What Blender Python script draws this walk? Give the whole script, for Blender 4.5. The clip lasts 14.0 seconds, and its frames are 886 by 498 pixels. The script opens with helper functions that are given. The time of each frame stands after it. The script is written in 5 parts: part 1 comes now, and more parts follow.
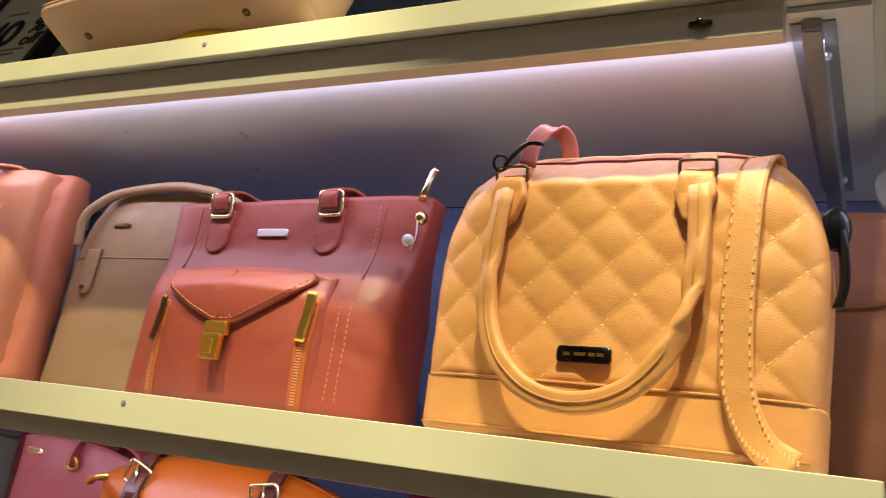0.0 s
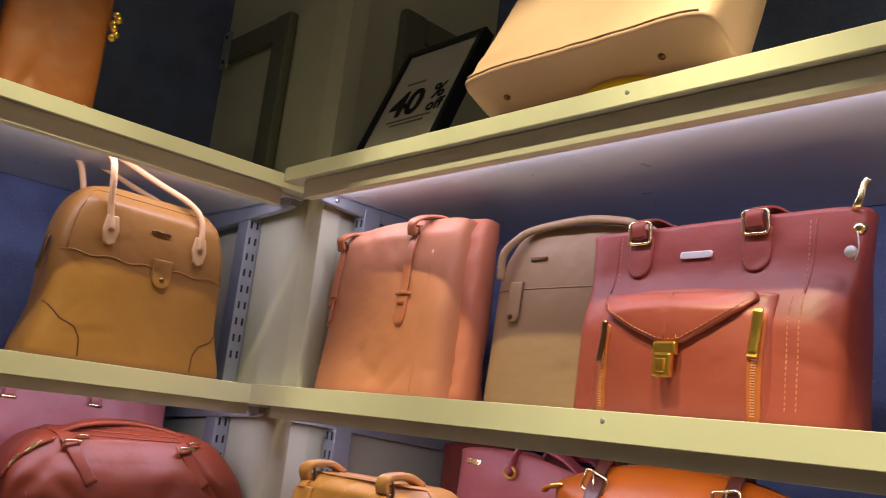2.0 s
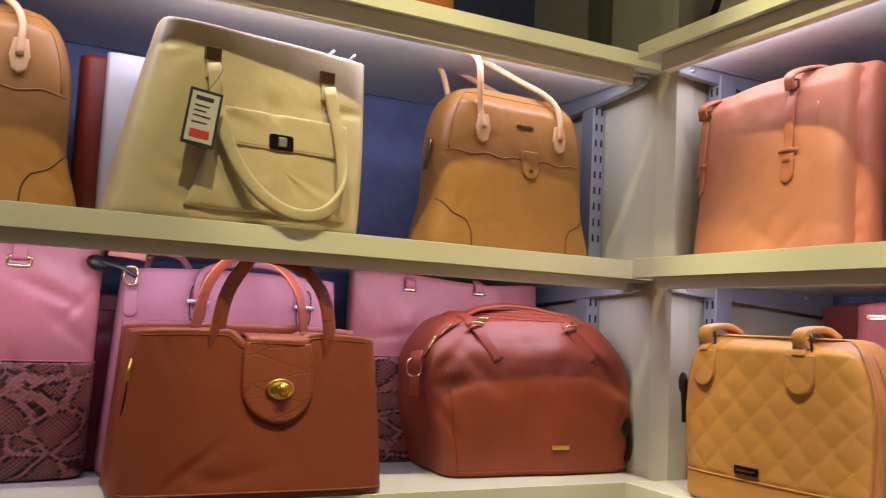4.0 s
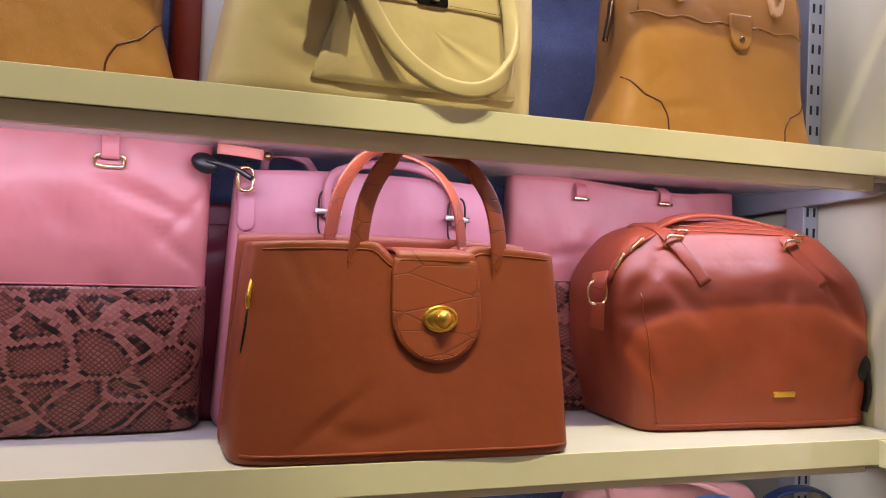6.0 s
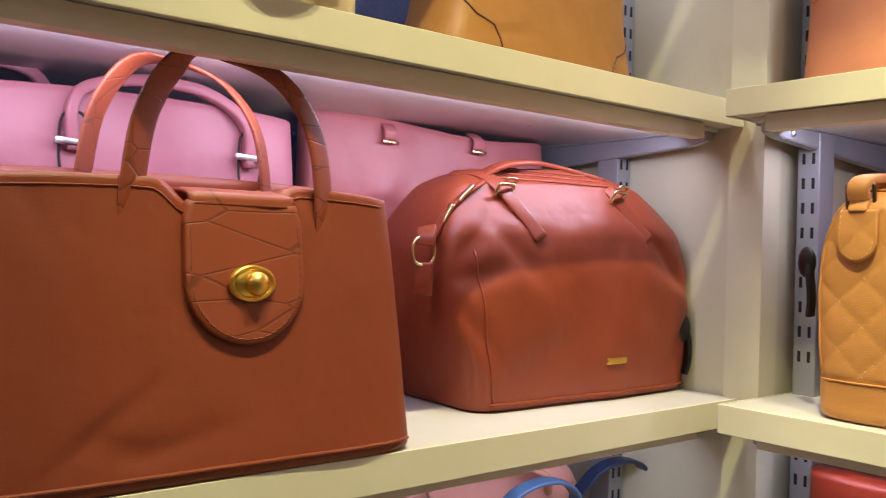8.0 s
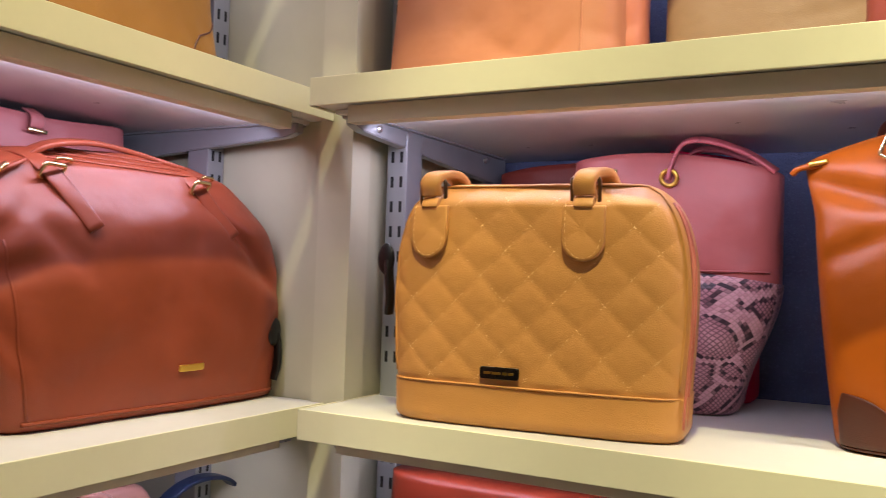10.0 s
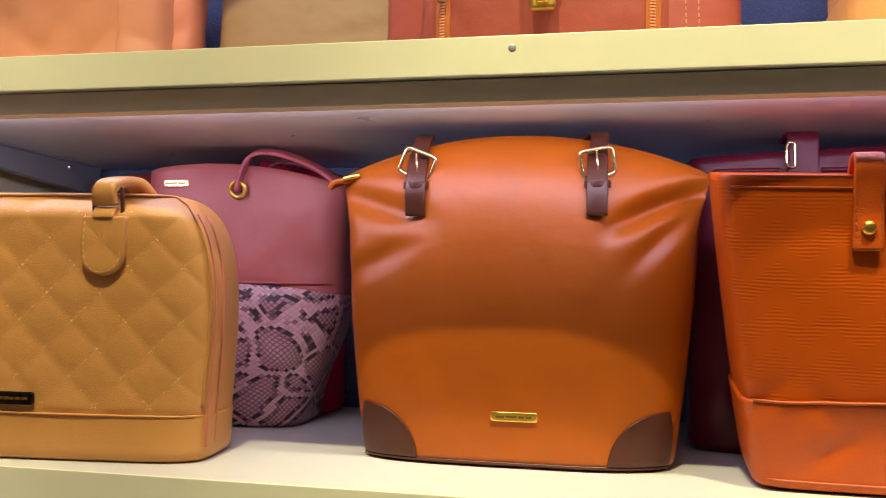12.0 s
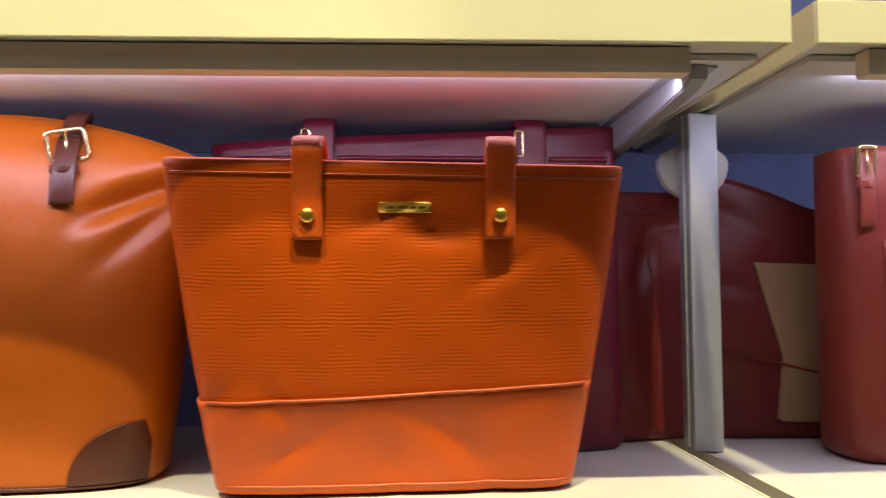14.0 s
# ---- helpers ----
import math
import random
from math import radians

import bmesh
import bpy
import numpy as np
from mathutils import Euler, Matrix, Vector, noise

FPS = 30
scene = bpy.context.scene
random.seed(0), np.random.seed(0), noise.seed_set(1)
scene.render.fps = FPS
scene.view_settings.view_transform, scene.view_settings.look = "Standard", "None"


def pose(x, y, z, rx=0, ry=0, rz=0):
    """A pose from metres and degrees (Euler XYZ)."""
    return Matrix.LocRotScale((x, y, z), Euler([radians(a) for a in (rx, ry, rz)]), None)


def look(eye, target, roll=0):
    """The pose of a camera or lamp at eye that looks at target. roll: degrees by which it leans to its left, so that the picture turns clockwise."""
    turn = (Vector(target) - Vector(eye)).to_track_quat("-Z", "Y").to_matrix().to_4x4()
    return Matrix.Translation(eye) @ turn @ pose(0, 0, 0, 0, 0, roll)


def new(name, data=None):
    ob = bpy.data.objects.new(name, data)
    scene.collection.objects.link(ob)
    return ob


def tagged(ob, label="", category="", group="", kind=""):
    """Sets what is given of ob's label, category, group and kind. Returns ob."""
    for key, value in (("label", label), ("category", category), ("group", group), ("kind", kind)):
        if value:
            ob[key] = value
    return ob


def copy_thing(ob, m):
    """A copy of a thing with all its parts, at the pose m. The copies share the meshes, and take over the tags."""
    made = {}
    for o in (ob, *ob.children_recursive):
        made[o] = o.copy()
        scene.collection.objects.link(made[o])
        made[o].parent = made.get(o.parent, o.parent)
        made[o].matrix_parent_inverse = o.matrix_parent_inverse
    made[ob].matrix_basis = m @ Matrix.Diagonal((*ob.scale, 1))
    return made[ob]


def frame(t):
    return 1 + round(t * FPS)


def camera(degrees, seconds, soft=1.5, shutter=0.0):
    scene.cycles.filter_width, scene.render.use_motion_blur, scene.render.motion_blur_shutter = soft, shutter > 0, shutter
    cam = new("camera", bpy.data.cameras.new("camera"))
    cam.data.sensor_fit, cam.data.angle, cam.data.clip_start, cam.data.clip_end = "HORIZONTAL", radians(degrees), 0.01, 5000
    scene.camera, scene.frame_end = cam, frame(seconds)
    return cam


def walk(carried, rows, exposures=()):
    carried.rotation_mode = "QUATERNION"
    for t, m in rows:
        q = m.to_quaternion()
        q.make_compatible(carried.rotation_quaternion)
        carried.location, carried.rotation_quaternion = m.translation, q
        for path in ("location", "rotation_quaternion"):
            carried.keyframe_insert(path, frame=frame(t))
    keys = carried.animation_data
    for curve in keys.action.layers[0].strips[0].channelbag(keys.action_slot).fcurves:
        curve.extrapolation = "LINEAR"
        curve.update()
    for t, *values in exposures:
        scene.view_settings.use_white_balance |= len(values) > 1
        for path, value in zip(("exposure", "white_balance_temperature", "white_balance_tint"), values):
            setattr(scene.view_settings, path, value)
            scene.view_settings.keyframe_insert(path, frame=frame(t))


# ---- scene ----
cam = camera(54.2, 14.0, soft=0.8, shutter=0.2)
PATH = [
    (0, (0.05, 0.107, 1.569), (-0.874, 1.812, 2.058), 8.1),
    (0.5, (0.029, 0.071, 1.564), (-1.056, 1.685, 2.032), 8.2),
    (1, (-0.011, 0.002, 1.553), (-1.208, 1.539, 2.007), 8.1),
    (1.5, (-0.028, -0.034, 1.551), (-1.345, 1.405, 1.991), 7.7),
    (2, (-0.039, -0.075, 1.556), (-1.478, 1.251, 1.967), 6.7),
    (2.5, (-0.05, -0.115, 1.553), (-1.581, 1.115, 1.931), 5.6),
    (3, (-0.07, -0.167, 1.547), (-1.682, 0.973, 1.864), 4.1),
    (3.5, (-0.089, -0.217, 1.513), (-1.785, 0.813, 1.758), 2.9),
    (4, (-0.142, -0.264, 1.465), (-1.921, 0.632, 1.638), 2.8),
    (4.2, (-0.171, -0.273, 1.457), (-1.977, 0.573, 1.607), 2.9),
    (6.3, (-0.54, -0.221, 1.405), (-2.414, 0.476, 1.426), 2.0),
    (6.5, (-0.572, -0.219, 1.393), (-2.43, 0.519, 1.415), 1.7),
    (7, (-0.664, -0.232, 1.388), (-2.448, 0.673, 1.395), 1.5),
    (7.2, (-0.703, -0.234, 1.39), (-2.446, 0.746, 1.392), 1.5),
    (9.3, (-0.776, -0.132, 1.381), (-1.972, 1.471, 1.419), 1.9),
    (9.5, (-0.77, -0.115, 1.375), (-1.908, 1.529, 1.423), 2.0),
    (10, (-0.737, -0.08, 1.369), (-1.707, 1.668, 1.425), 1.9),
    (10.5, (-0.681, -0.044, 1.37), (-1.523, 1.768, 1.434), 1.8),
    (11, (-0.628, -0.023, 1.37), (-1.311, 1.856, 1.441), 1.7),
    (11.5, (-0.591, -0.008, 1.369), (-1.133, 1.915, 1.45), 1.4),
    (12, (-0.54, 0.011, 1.377), (-0.948, 1.967, 1.473), 1.0),
    (12.5, (-0.507, 0.02, 1.382), (-0.803, 1.995, 1.474), 0.6),
    (13, (-0.458, 0.034, 1.378), (-0.595, 2.027, 1.481), 0.5),
    (13.5, (-0.387, 0.056, 1.385), (-0.402, 2.055, 1.455), -0.1),
    (14, (-0.27, 0.101, 1.375), (-0.147, 2.095, 1.471), -0.5),
]
walk(cam, [(t, look(eye, target, roll)) for t, eye, target, roll in PATH],
     exposures=[(0, -0.43), (1.5, -0.52), (3, -0.57), (4, -0.22), (4.2, -0.18), (6.3, 0.20), (7.2, 0.20), (9.3, 0.14), (11, -0.12), (12.5, -0.18), (14, -0.06)])

# ---------------------------------------------------------------- light
world = bpy.data.worlds.new("shop_air")
scene.world = world
world.use_nodes = True
world.node_tree.nodes["Background"].inputs["Color"].default_value = (1.0, 0.92, 0.82, 1)
world.node_tree.nodes["Background"].inputs["Strength"].default_value = 0.012

WARM, COOL, SHOP = (0.97, 0.89, 0.52), (0.87, 0.82, 1.13), (1.0, 0.93, 0.90)
CEIL = 3.4


# Unseen beams assumed from shadow edges; the fifth only brightens the right end.
def spot(x, y, watts, aim, cone):
    lamp = bpy.data.lights.new("downlight_beam", "SPOT")
    lamp.energy, lamp.color, lamp.shadow_soft_size = watts, WARM, 0.030
    lamp.spot_size, lamp.spot_blend = radians(cone), 0.55
    ob = new("downlight_beam", lamp)
    ob.matrix_world = look((x, y, CEIL - 0.06), aim)
    return ob


# x, y, what it points at, watts, width of its beam
SPOTS = [(-0.10, 0.02, (-0.10, 0.85, 1.40), 225, 46), (-0.76, -0.25, (-0.78, 0.85, 1.40), 250, 33), (-0.66, 0.34, (-1.5, 0.49, 1.42), 118, 33),
         (-0.66, -0.24, (-1.5, 0.06, 1.40), 122, 40), (0.13, 0.00, (0.08, 0.85, 1.20), 185, 28)]
for x, y, aim, watts, cone in SPOTS:
    spot(x, y, watts, aim, cone)


# Unseen soft fill lights, added to brighten shelf edges and shaded goods.
def panel(x, y, w, h, watts):
    lamp = bpy.data.lights.new("added_fill_light", "AREA")
    lamp.shape, lamp.size, lamp.size_y, lamp.energy, lamp.color = "RECTANGLE", w, h, watts, SHOP
    ob = new("added_fill_light", lamp)
    ob.matrix_world = pose(x, y, CEIL - 0.012)
    return ob


FILL_LIGHTS = [(0.9, -1.3), (-0.7, -1.9), (1.9, -0.2)]
for x, y in FILL_LIGHTS:
    panel(x, y, 0.58, 0.58, 5)


def strip(x, y, z, length, along_y, watts):
    lamp = bpy.data.lights.new("led_strip_light", "AREA")
    lamp.shape, lamp.size, lamp.size_y = "RECTANGLE", length, 0.012
    lamp.energy, lamp.color = watts, COOL
    ob = new("led_strip_light", lamp)
    # the strips are tipped back towards the wall behind the goods
    ob.matrix_world = pose(x, y, z, 0, 0, 90) @ pose(0, 0, 0, 38) if along_y else pose(x, y, z, 38)
    return ob


for z, watts in ((1.962, 2.9), (1.555, 2.3), (1.148, 1.2)):
    strip(-0.67, 0.825, z, 1.34, False, watts)
    strip(0.75, 0.825, z, 1.25, False, watts)
    strip(-1.500, 0.14, z, 1.30, True, watts)

# ---------------------------------------------------------------- materials


def lin(h):
    out = []
    for i in (0, 2, 4):
        c = int(h[i:i + 2], 16) / 255
        out.append(c / 12.92 if c < 0.04045 else ((c + 0.055) / 1.055) ** 2.4)
    return (*out, 1)


class Nodes:
    """A short way to write a node material."""

    def __init__(self, name):
        self.mat = bpy.data.materials.new(name)
        self.mat.use_nodes = True
        self.t = self.mat.node_tree
        self.bsdf = self.t.nodes["Principled BSDF"]
        self.co = self.t.nodes.new("ShaderNodeTexCoord").outputs["Object"]

    def add(self, kind, **kw):
        n = self.t.nodes.new("ShaderNode" + kind)
        for k, v in kw.items():
            if k in n.inputs:
                if hasattr(v, "node"):
                    self.t.links.new(v, n.inputs[k])
                else:
                    n.inputs[k].default_value = v
            else:
                setattr(n, k, v)
        return n

    def link(self, a, b):
        self.t.links.new(a, b)

    def noise(self, scale, detail=3, rough=0.55, vec=None):
        n = self.add("TexNoise", Scale=scale, Detail=detail, Roughness=rough)
        self.link(vec or self.co, n.inputs["Vector"])
        return n.outputs["Fac"]

    def voronoi(self, scale, feature="F1", vec=None):
        n = self.add("TexVoronoi", feature=feature, Scale=scale)
        self.link(vec or self.co, n.inputs["Vector"])
        return n.outputs["Distance"]

    def ramp(self, fac, stops):
        n = self.add("ValToRGB")
        while len(n.color_ramp.elements) < len(stops):
            n.color_ramp.elements.new(0.5)
        for e, (p, c) in zip(n.color_ramp.elements, stops):
            e.position, e.color = p, c
        self.link(fac, n.inputs["Fac"])
        return n.outputs["Color"]

    def math(self, op, a, b=0.0):
        n = self.add("Math", operation=op)
        for i, v in enumerate((a, b)):
            if hasattr(v, "node"):
                self.link(v, n.inputs[i])
            else:
                n.inputs[i].default_value = v
        return n.outputs[0]

    def mix(self, fac, a, b):
        n = self.add("Mix", data_type="RGBA")
        for i, v in ((0, fac), (6, a), (7, b)):
            if hasattr(v, "node"):
                self.link(v, n.inputs[i])
            else:
                n.inputs[i].default_value = v
        return n.outputs[2]

    def bump(self, height, strength=0.2, distance=0.001, under=None):
        n = self.add("Bump", Strength=strength, Distance=distance)
        self.link(height, n.inputs["Height"])
        if under is not None:
            soft = self.add("Bump", Strength=0.5, Distance=0.004)
            self.link(under, soft.inputs["Height"])
            self.link(soft.outputs["Normal"], n.inputs["Normal"])
        self.link(n.outputs["Normal"], self.bsdf.inputs["Normal"])

    def set(self, **kw):
        for k, v in kw.items():
            k = k.replace("_", " ")
            if hasattr(v, "node"):
                self.link(v, self.bsdf.inputs[k])
            else:
                self.bsdf.inputs[k].default_value = v
        return self.mat


def shade(c, f):
    return (min(c[0] * f, 1), min(c[1] * f, 1), min(c[2] * f, 1), 1)


def leather(name, h, rough=0.42, grain=900.0, depth=0.25, vary=0.10):
    """Bonded leather: pebbled grain, faint clouds of colour, uneven sheen."""
    n = Nodes(name)
    c = lin(h)
    cloud = n.noise(9, 4)
    cells = n.voronoi(grain)
    fine = n.noise(2200, 2)
    base = n.ramp(cloud, [(0.3, shade(c, 1 - vary)), (0.7, shade(c, 1 + vary))])
    n.bump(n.math("ADD", cells, n.math("MULTIPLY", fine, 0.5)), depth, 0.0006, n.noise(24, 2, 0.45))
    r = n.math("ADD", n.math("MULTIPLY", n.noise(35, 4), 0.16), rough - 0.08)
    return n.set(Base_Color=base, Roughness=r, Specular_IOR_Level=0.36)


def plain(name, h, rough=0.5, metal=0.0, vary=0.05, bump=0.05, scale=60):
    n = Nodes(name)
    c = lin(h)
    n.bump(n.noise(scale * 8, 3), bump, 0.0008)
    r = n.math("ADD", n.math("MULTIPLY", n.noise(scale, 4), 0.14), rough - 0.07)
    return n.set(Base_Color=n.ramp(n.noise(scale * 0.3, 5), [(0.3, shade(c, 1 - vary)), (0.7, shade(c, 1 + vary))]),
                 Roughness=r, Metallic=metal)


def snakeskin(name, light, dark, mid):
    """Printed snakeskin: patches of small diamond scales with broken dark rims, on paler plain paths."""
    n = Nodes(name)
    warp = n.add("TexNoise", Scale=9.0, Detail=2.0)
    n.link(n.co, warp.inputs["Vector"])
    vm = n.add("VectorMath", operation="MULTIPLY_ADD")
    n.link(warp.outputs["Color"], vm.inputs[0])
    vm.inputs[1].default_value = (0.035, 0.035, 0.035)
    n.link(n.co, vm.inputs[2])
    sep = n.add("SeparateXYZ")
    n.link(vm.outputs[0], sep.inputs[0])
    across = n.math("MULTIPLY", n.math("ADD", sep.outputs["X"], sep.outputs["Y"]), 118.0)
    rise = n.math("MULTIPLY", sep.outputs["Z"], 165.0)
    u, v = n.math("ADD", across, rise), n.math("SUBTRACT", across, rise)
    us, vs = n.math("FLOOR", u), n.math("FLOOR", v)
    cell = n.add("CombineXYZ")
    n.link(n.math("DIVIDE", n.math("ADD", us, vs), 236.0), cell.inputs[0])
    n.link(n.math("DIVIDE", n.math("SUBTRACT", us, vs), 330.0), cell.inputs[2])
    st = n.add("Mapping")
    st.inputs["Scale"].default_value = (0.8, 1.0, 1.15)
    n.link(cell.outputs[0], st.inputs["Vector"])
    big = n.voronoi(17, "DISTANCE_TO_EDGE", st.outputs[0])
    chance = n.add("TexWhiteNoise", noise_dimensions="3D")
    n.link(cell.outputs[0], chance.inputs["Vector"])
    lot = chance.outputs["Value"]
    net = n.math("MINIMUM", n.math("PINGPONG", u, 0.5), n.math("PINGPONG", v, 0.5))
    big = n.math("ADD", big, n.math("MULTIPLY", n.math("SUBTRACT", lot, 0.5), 0.03))
    ground = n.ramp(big, [(0.0, lin(light)), (0.045, lin(light)), (0.055, lin(dark)), (0.085, lin(dark)), (0.105, lin(mid)), (0.4, lin(light))])
    amount = n.ramp(big, [(0.03, (0.30, 0.30, 0.30, 1)), (0.08, (0.95, 0.95, 0.95, 1))])
    lines = n.ramp(net, [(0.07, (1, 1, 1, 1)), (0.20, (0, 0, 0, 1))])
    patchy = n.math("ADD", n.math("MULTIPLY", n.noise(25, 3), 0.8), 0.3)
    worn = n.math("MULTIPLY", n.math("GREATER_THAN", lot, 0.72), 0.5)
    col = n.mix(worn, ground, lin(mid))
    col = n.mix(n.math("MULTIPLY", n.math("MULTIPLY", lines, amount), patchy), col, lin(dark))
    n.bump(net, 0.35, 0.0015)
    return n.set(Base_Color=col, Roughness=0.38)


def croc(name, h):
    n = Nodes(name)
    st = n.add("Mapping")
    st.inputs["Scale"].default_value = (0.3, 1, 1)
    n.link(n.co, st.inputs["Vector"])
    d = n.voronoi(36, "DISTANCE_TO_EDGE", st.outputs[0])
    groove = n.ramp(d, [(0.0, (0, 0, 0, 1)), (0.035, (1, 1, 1, 1))])
    n.bump(groove, 0.35, 0.001)
    c = lin(h)
    return n.set(Base_Color=n.mix(groove, shade(c, 0.6), c), Roughness=0.46)


def textured_wall(name, h):
    """Blue wall panel with a crushed-paper relief."""
    n = Nodes(name)
    c = lin(h)
    a, b = n.noise(120, 6, 0.65), n.noise(420, 4, 0.6)
    blot = n.noise(14, 5)
    fleck = n.ramp(n.noise(260, 3, 0.7), [(0.55, (0, 0, 0, 1)), (0.68, (1, 1, 1, 1))])
    base = n.ramp(blot, [(0.3, shade(c, 0.75)), (0.7, shade(c, 1.15))])
    n.bump(n.math("ADD", a, n.math("MULTIPLY", b, 0.5)), 0.9, 0.004)
    return n.set(Base_Color=n.mix(n.math("MULTIPLY", fleck, 0.35), base, shade(c, 2.0)), Roughness=0.62)


def metal(name, h, rough=0.25):
    n = Nodes(name)
    r = n.math("ADD", n.math("MULTIPLY", n.noise(180, 4), 0.15), rough - 0.05)
    return n.set(Base_Color=lin(h), Metallic=1.0, Roughness=r)


def laminate(name, h, rough, vary=0.03, scuff=0.12):
    """Edge-banded board: almost plain, with faint dirt and scuffs."""
    n = Nodes(name)
    c = lin(h)
    dirt = n.ramp(n.noise(6, 6, 0.7), [(0.35, shade(c, 1 - vary)), (0.65, shade(c, 1 + vary))])
    st = n.add("Mapping")
    st.inputs["Scale"].default_value = (4, 4, 40)
    n.link(n.co, st.inputs["Vector"])
    marks = n.ramp(n.noise(16, 5, 0.75, st.outputs[0]), [(0.66, (0, 0, 0, 1)), (0.74, (1, 1, 1, 1))])
    n.bump(n.noise(700, 3), 0.06, 0.0006)
    r = n.math("ADD", n.math("MULTIPLY", n.noise(25, 4), 0.15), rough - 0.07)
    return n.set(Base_Color=n.mix(n.math("MULTIPLY", marks, scuff), dirt, shade(c, 0.55)), Roughness=r)


M_EDGE = laminate("cream_edging", "E0DCC0", 0.42)
M_TOP = laminate("white_shelf_laminate", "CCCAC2", 0.40, 0.02, 0.06)
M_UNDER = laminate("glossy_shelf_underside", "D0D0D0", 0.30, 0.02, 0.05)
M_LIP = laminate("lip_board", "D0C8B4", 0.5)
M_PANEL = laminate("cream_end_panel", "C8C5A8", 0.45)
M_POST = laminate("corner_post_paint", "CFCCB0", 0.4)
M_RAIL = plain("grey_green_rail_paint", "6B6B58", 0.42)
M_WALL = textured_wall("blue_wall_panel", "647096")
M_STEEL = plain("grey_steel", "9A9DA0", 0.42, 0.35, 0.05, 0.03)
M_SLOT = plain("slot_shadow_black", "101012", 0.7)
M_COLLAR = plain("pale_grey_plastic", "C4C3BE", 0.35)
M_DISC = plain("grey_plastic", "A6A69E", 0.4)
M_FLOOR = plain("shop_floor", "B8AE9C", 0.35, 0, 0.12, 0.05, 8)
M_CEIL = plain("ceiling_paint", "D8D4CC", 0.8, 0, 0.04, 0.05, 10)
M_SHOP = plain("shop_wall_paint", "CFC6B6", 0.7, 0, 0.06, 0.05, 6)
M_GOLD = metal("polished_gold", "F2C860", 0.28)
M_PALEGOLD = metal("pale_gold", "E9D2A0", 0.2)
M_SILVER = metal("chrome", "DCDCDE", 0.30)
M_NICKEL = plain("bright_nickel", "E4E0D8", 0.35, 0.4)
M_BRONZE = metal("dark_bronze", "80664A", 0.28)
M_GUN = metal("gunmetal", "3A3632", 0.26)
M_BLACK = plain("black_plastic", "0E0E10", 0.32)
M_INSIDE = plain("dark_lining", "2A1A16", 0.8)
M_PAPER = plain("paper", "C0BDAE", 0.7, 0, 0.02)
M_INK = plain("black_ink", "121212", 0.6)
M_RED = plain("red_ink", "C8242C", 0.6)
M_YELLOW = plain("yellow_padding", "E0B428", 0.6)


def clear_film():
    n = Nodes("clear_film")
    return n.set(Base_Color=(1, 1, 1, 1), Roughness=0.12, Transmission_Weight=1.0, IOR=1.25)


M_FILM = clear_film()

L_Q1 = leather("mustard_leather", "D2965A", 0.4)
L_Q2 = leather("ochre_leather", "BE864A", 0.4)
L_OR = leather("tan_orange_leather", "A6520C", 0.38, 1100, 0.16)
L_TOTE = leather("burnt_orange_leather", "B84C08", 0.42, 700, 0.4)
L_BB = leather("chestnut_leather", "843F26", 0.45, 900, 0.15, 0.05)
L_DOME = leather("rosewood_leather", "8C4028", 0.40, 900, 0.12)
L_MAUVE = leather("mauve_pink_leather", "B0707A", 0.38, 900, 0.12)
L_PINK = leather("dusty_pink_leather", "B46C6C", 0.34, 900, 0.12)
L_ROSE = leather("rose_leather", "82382E", 0.36, 900, 0.15)
L_BUCKET = leather("dusty_rose_leather", "B2605C", 0.36, 900, 0.15)
L_COGNAC = leather("cognac_leather", "96572C", 0.4)
L_PLUM = leather("plum_leather", "5C1426", 0.36, 700, 0.25)
L_MAROON = leather("maroon_leather", "6A2422", 0.4)
L_PK = leather("salmon_leather", "BC7A58", 0.46, 1000, 0.12, 0.06)
L_PKSIDE = leather("pink_side_leather", "BC6E5C", 0.42, 1000, 0.12, 0.06)
L_PKG = leather("salmon_gusset_leather", "BC7154", 0.44, 1000, 0.12, 0.06)
L_LOW = leather("pale_blush_leather", "B88478", 0.42, 900, 0.15)
L_TAUPE = leather("taupe_leather", "957758", 0.45, 1000, 0.15, 0.05)
L_TB = leather("berry_leather", "904438", 0.42, 800, 0.15)
L_TBP = leather("terracotta_leather", "A85A2C", 0.4, 800, 0.15)
L_BEIGE = leather("camel_leather", "986A32", 0.4, 900, 0.18, 0.05)
L_CREAM = leather("straw_leather", "B8A67E", 0.42, 900, 0.15, 0.05)
L_PEACH = leather("peach_leather", "E0B69A", 0.45, 1000, 0.10, 0.04)
L_BROWN = leather("brown_leather", "7A4E38", 0.42)
L_RUST = leather("rust_leather", "A44B27", 0.4)
L_DKBROWN = leather("dark_brown_trim", "4C261A", 0.36, 800, 0.2)
L_RED = leather("dark_red_leather", "7A2A16", 0.4)
L_HOT = leather("raspberry_fabric", "BD1841", 0.6)
L_NAVY = leather("navy_strap_leather", "1D2A45", 0.35)
L_BLUE = leather("steel_blue_leather", "405E80", 0.35)
M_SNAKE = snakeskin("pink_snakeskin", "985E56", "1C0C0C", "7C463C")
M_SNAKE2 = snakeskin("lilac_snakeskin", "CC9CA0", "301A24", "B07A82")
M_CROC = croc("croc_embossed_leather", "8C4226")
M_CROC2 = croc("croc_pink_leather", "B85A60")
M_THREAD = plain("pale_thread", "E8C48A", 0.7)
L_HANDLE = leather("pale_camel_leather", "C69C6E", 0.42)
M_LETTER = metal("worn_gold", "A8843C", 0.4)
L_PKS = leather("salmon_strap_leather", "B46D4B", 0.42)
M_THREADT = plain("terracotta_thread", "C88460", 0.7)
M_THREADD = plain("dark_thread", "8A4A30", 0.7)

# ---------------------------------------------------------------- mesh helpers


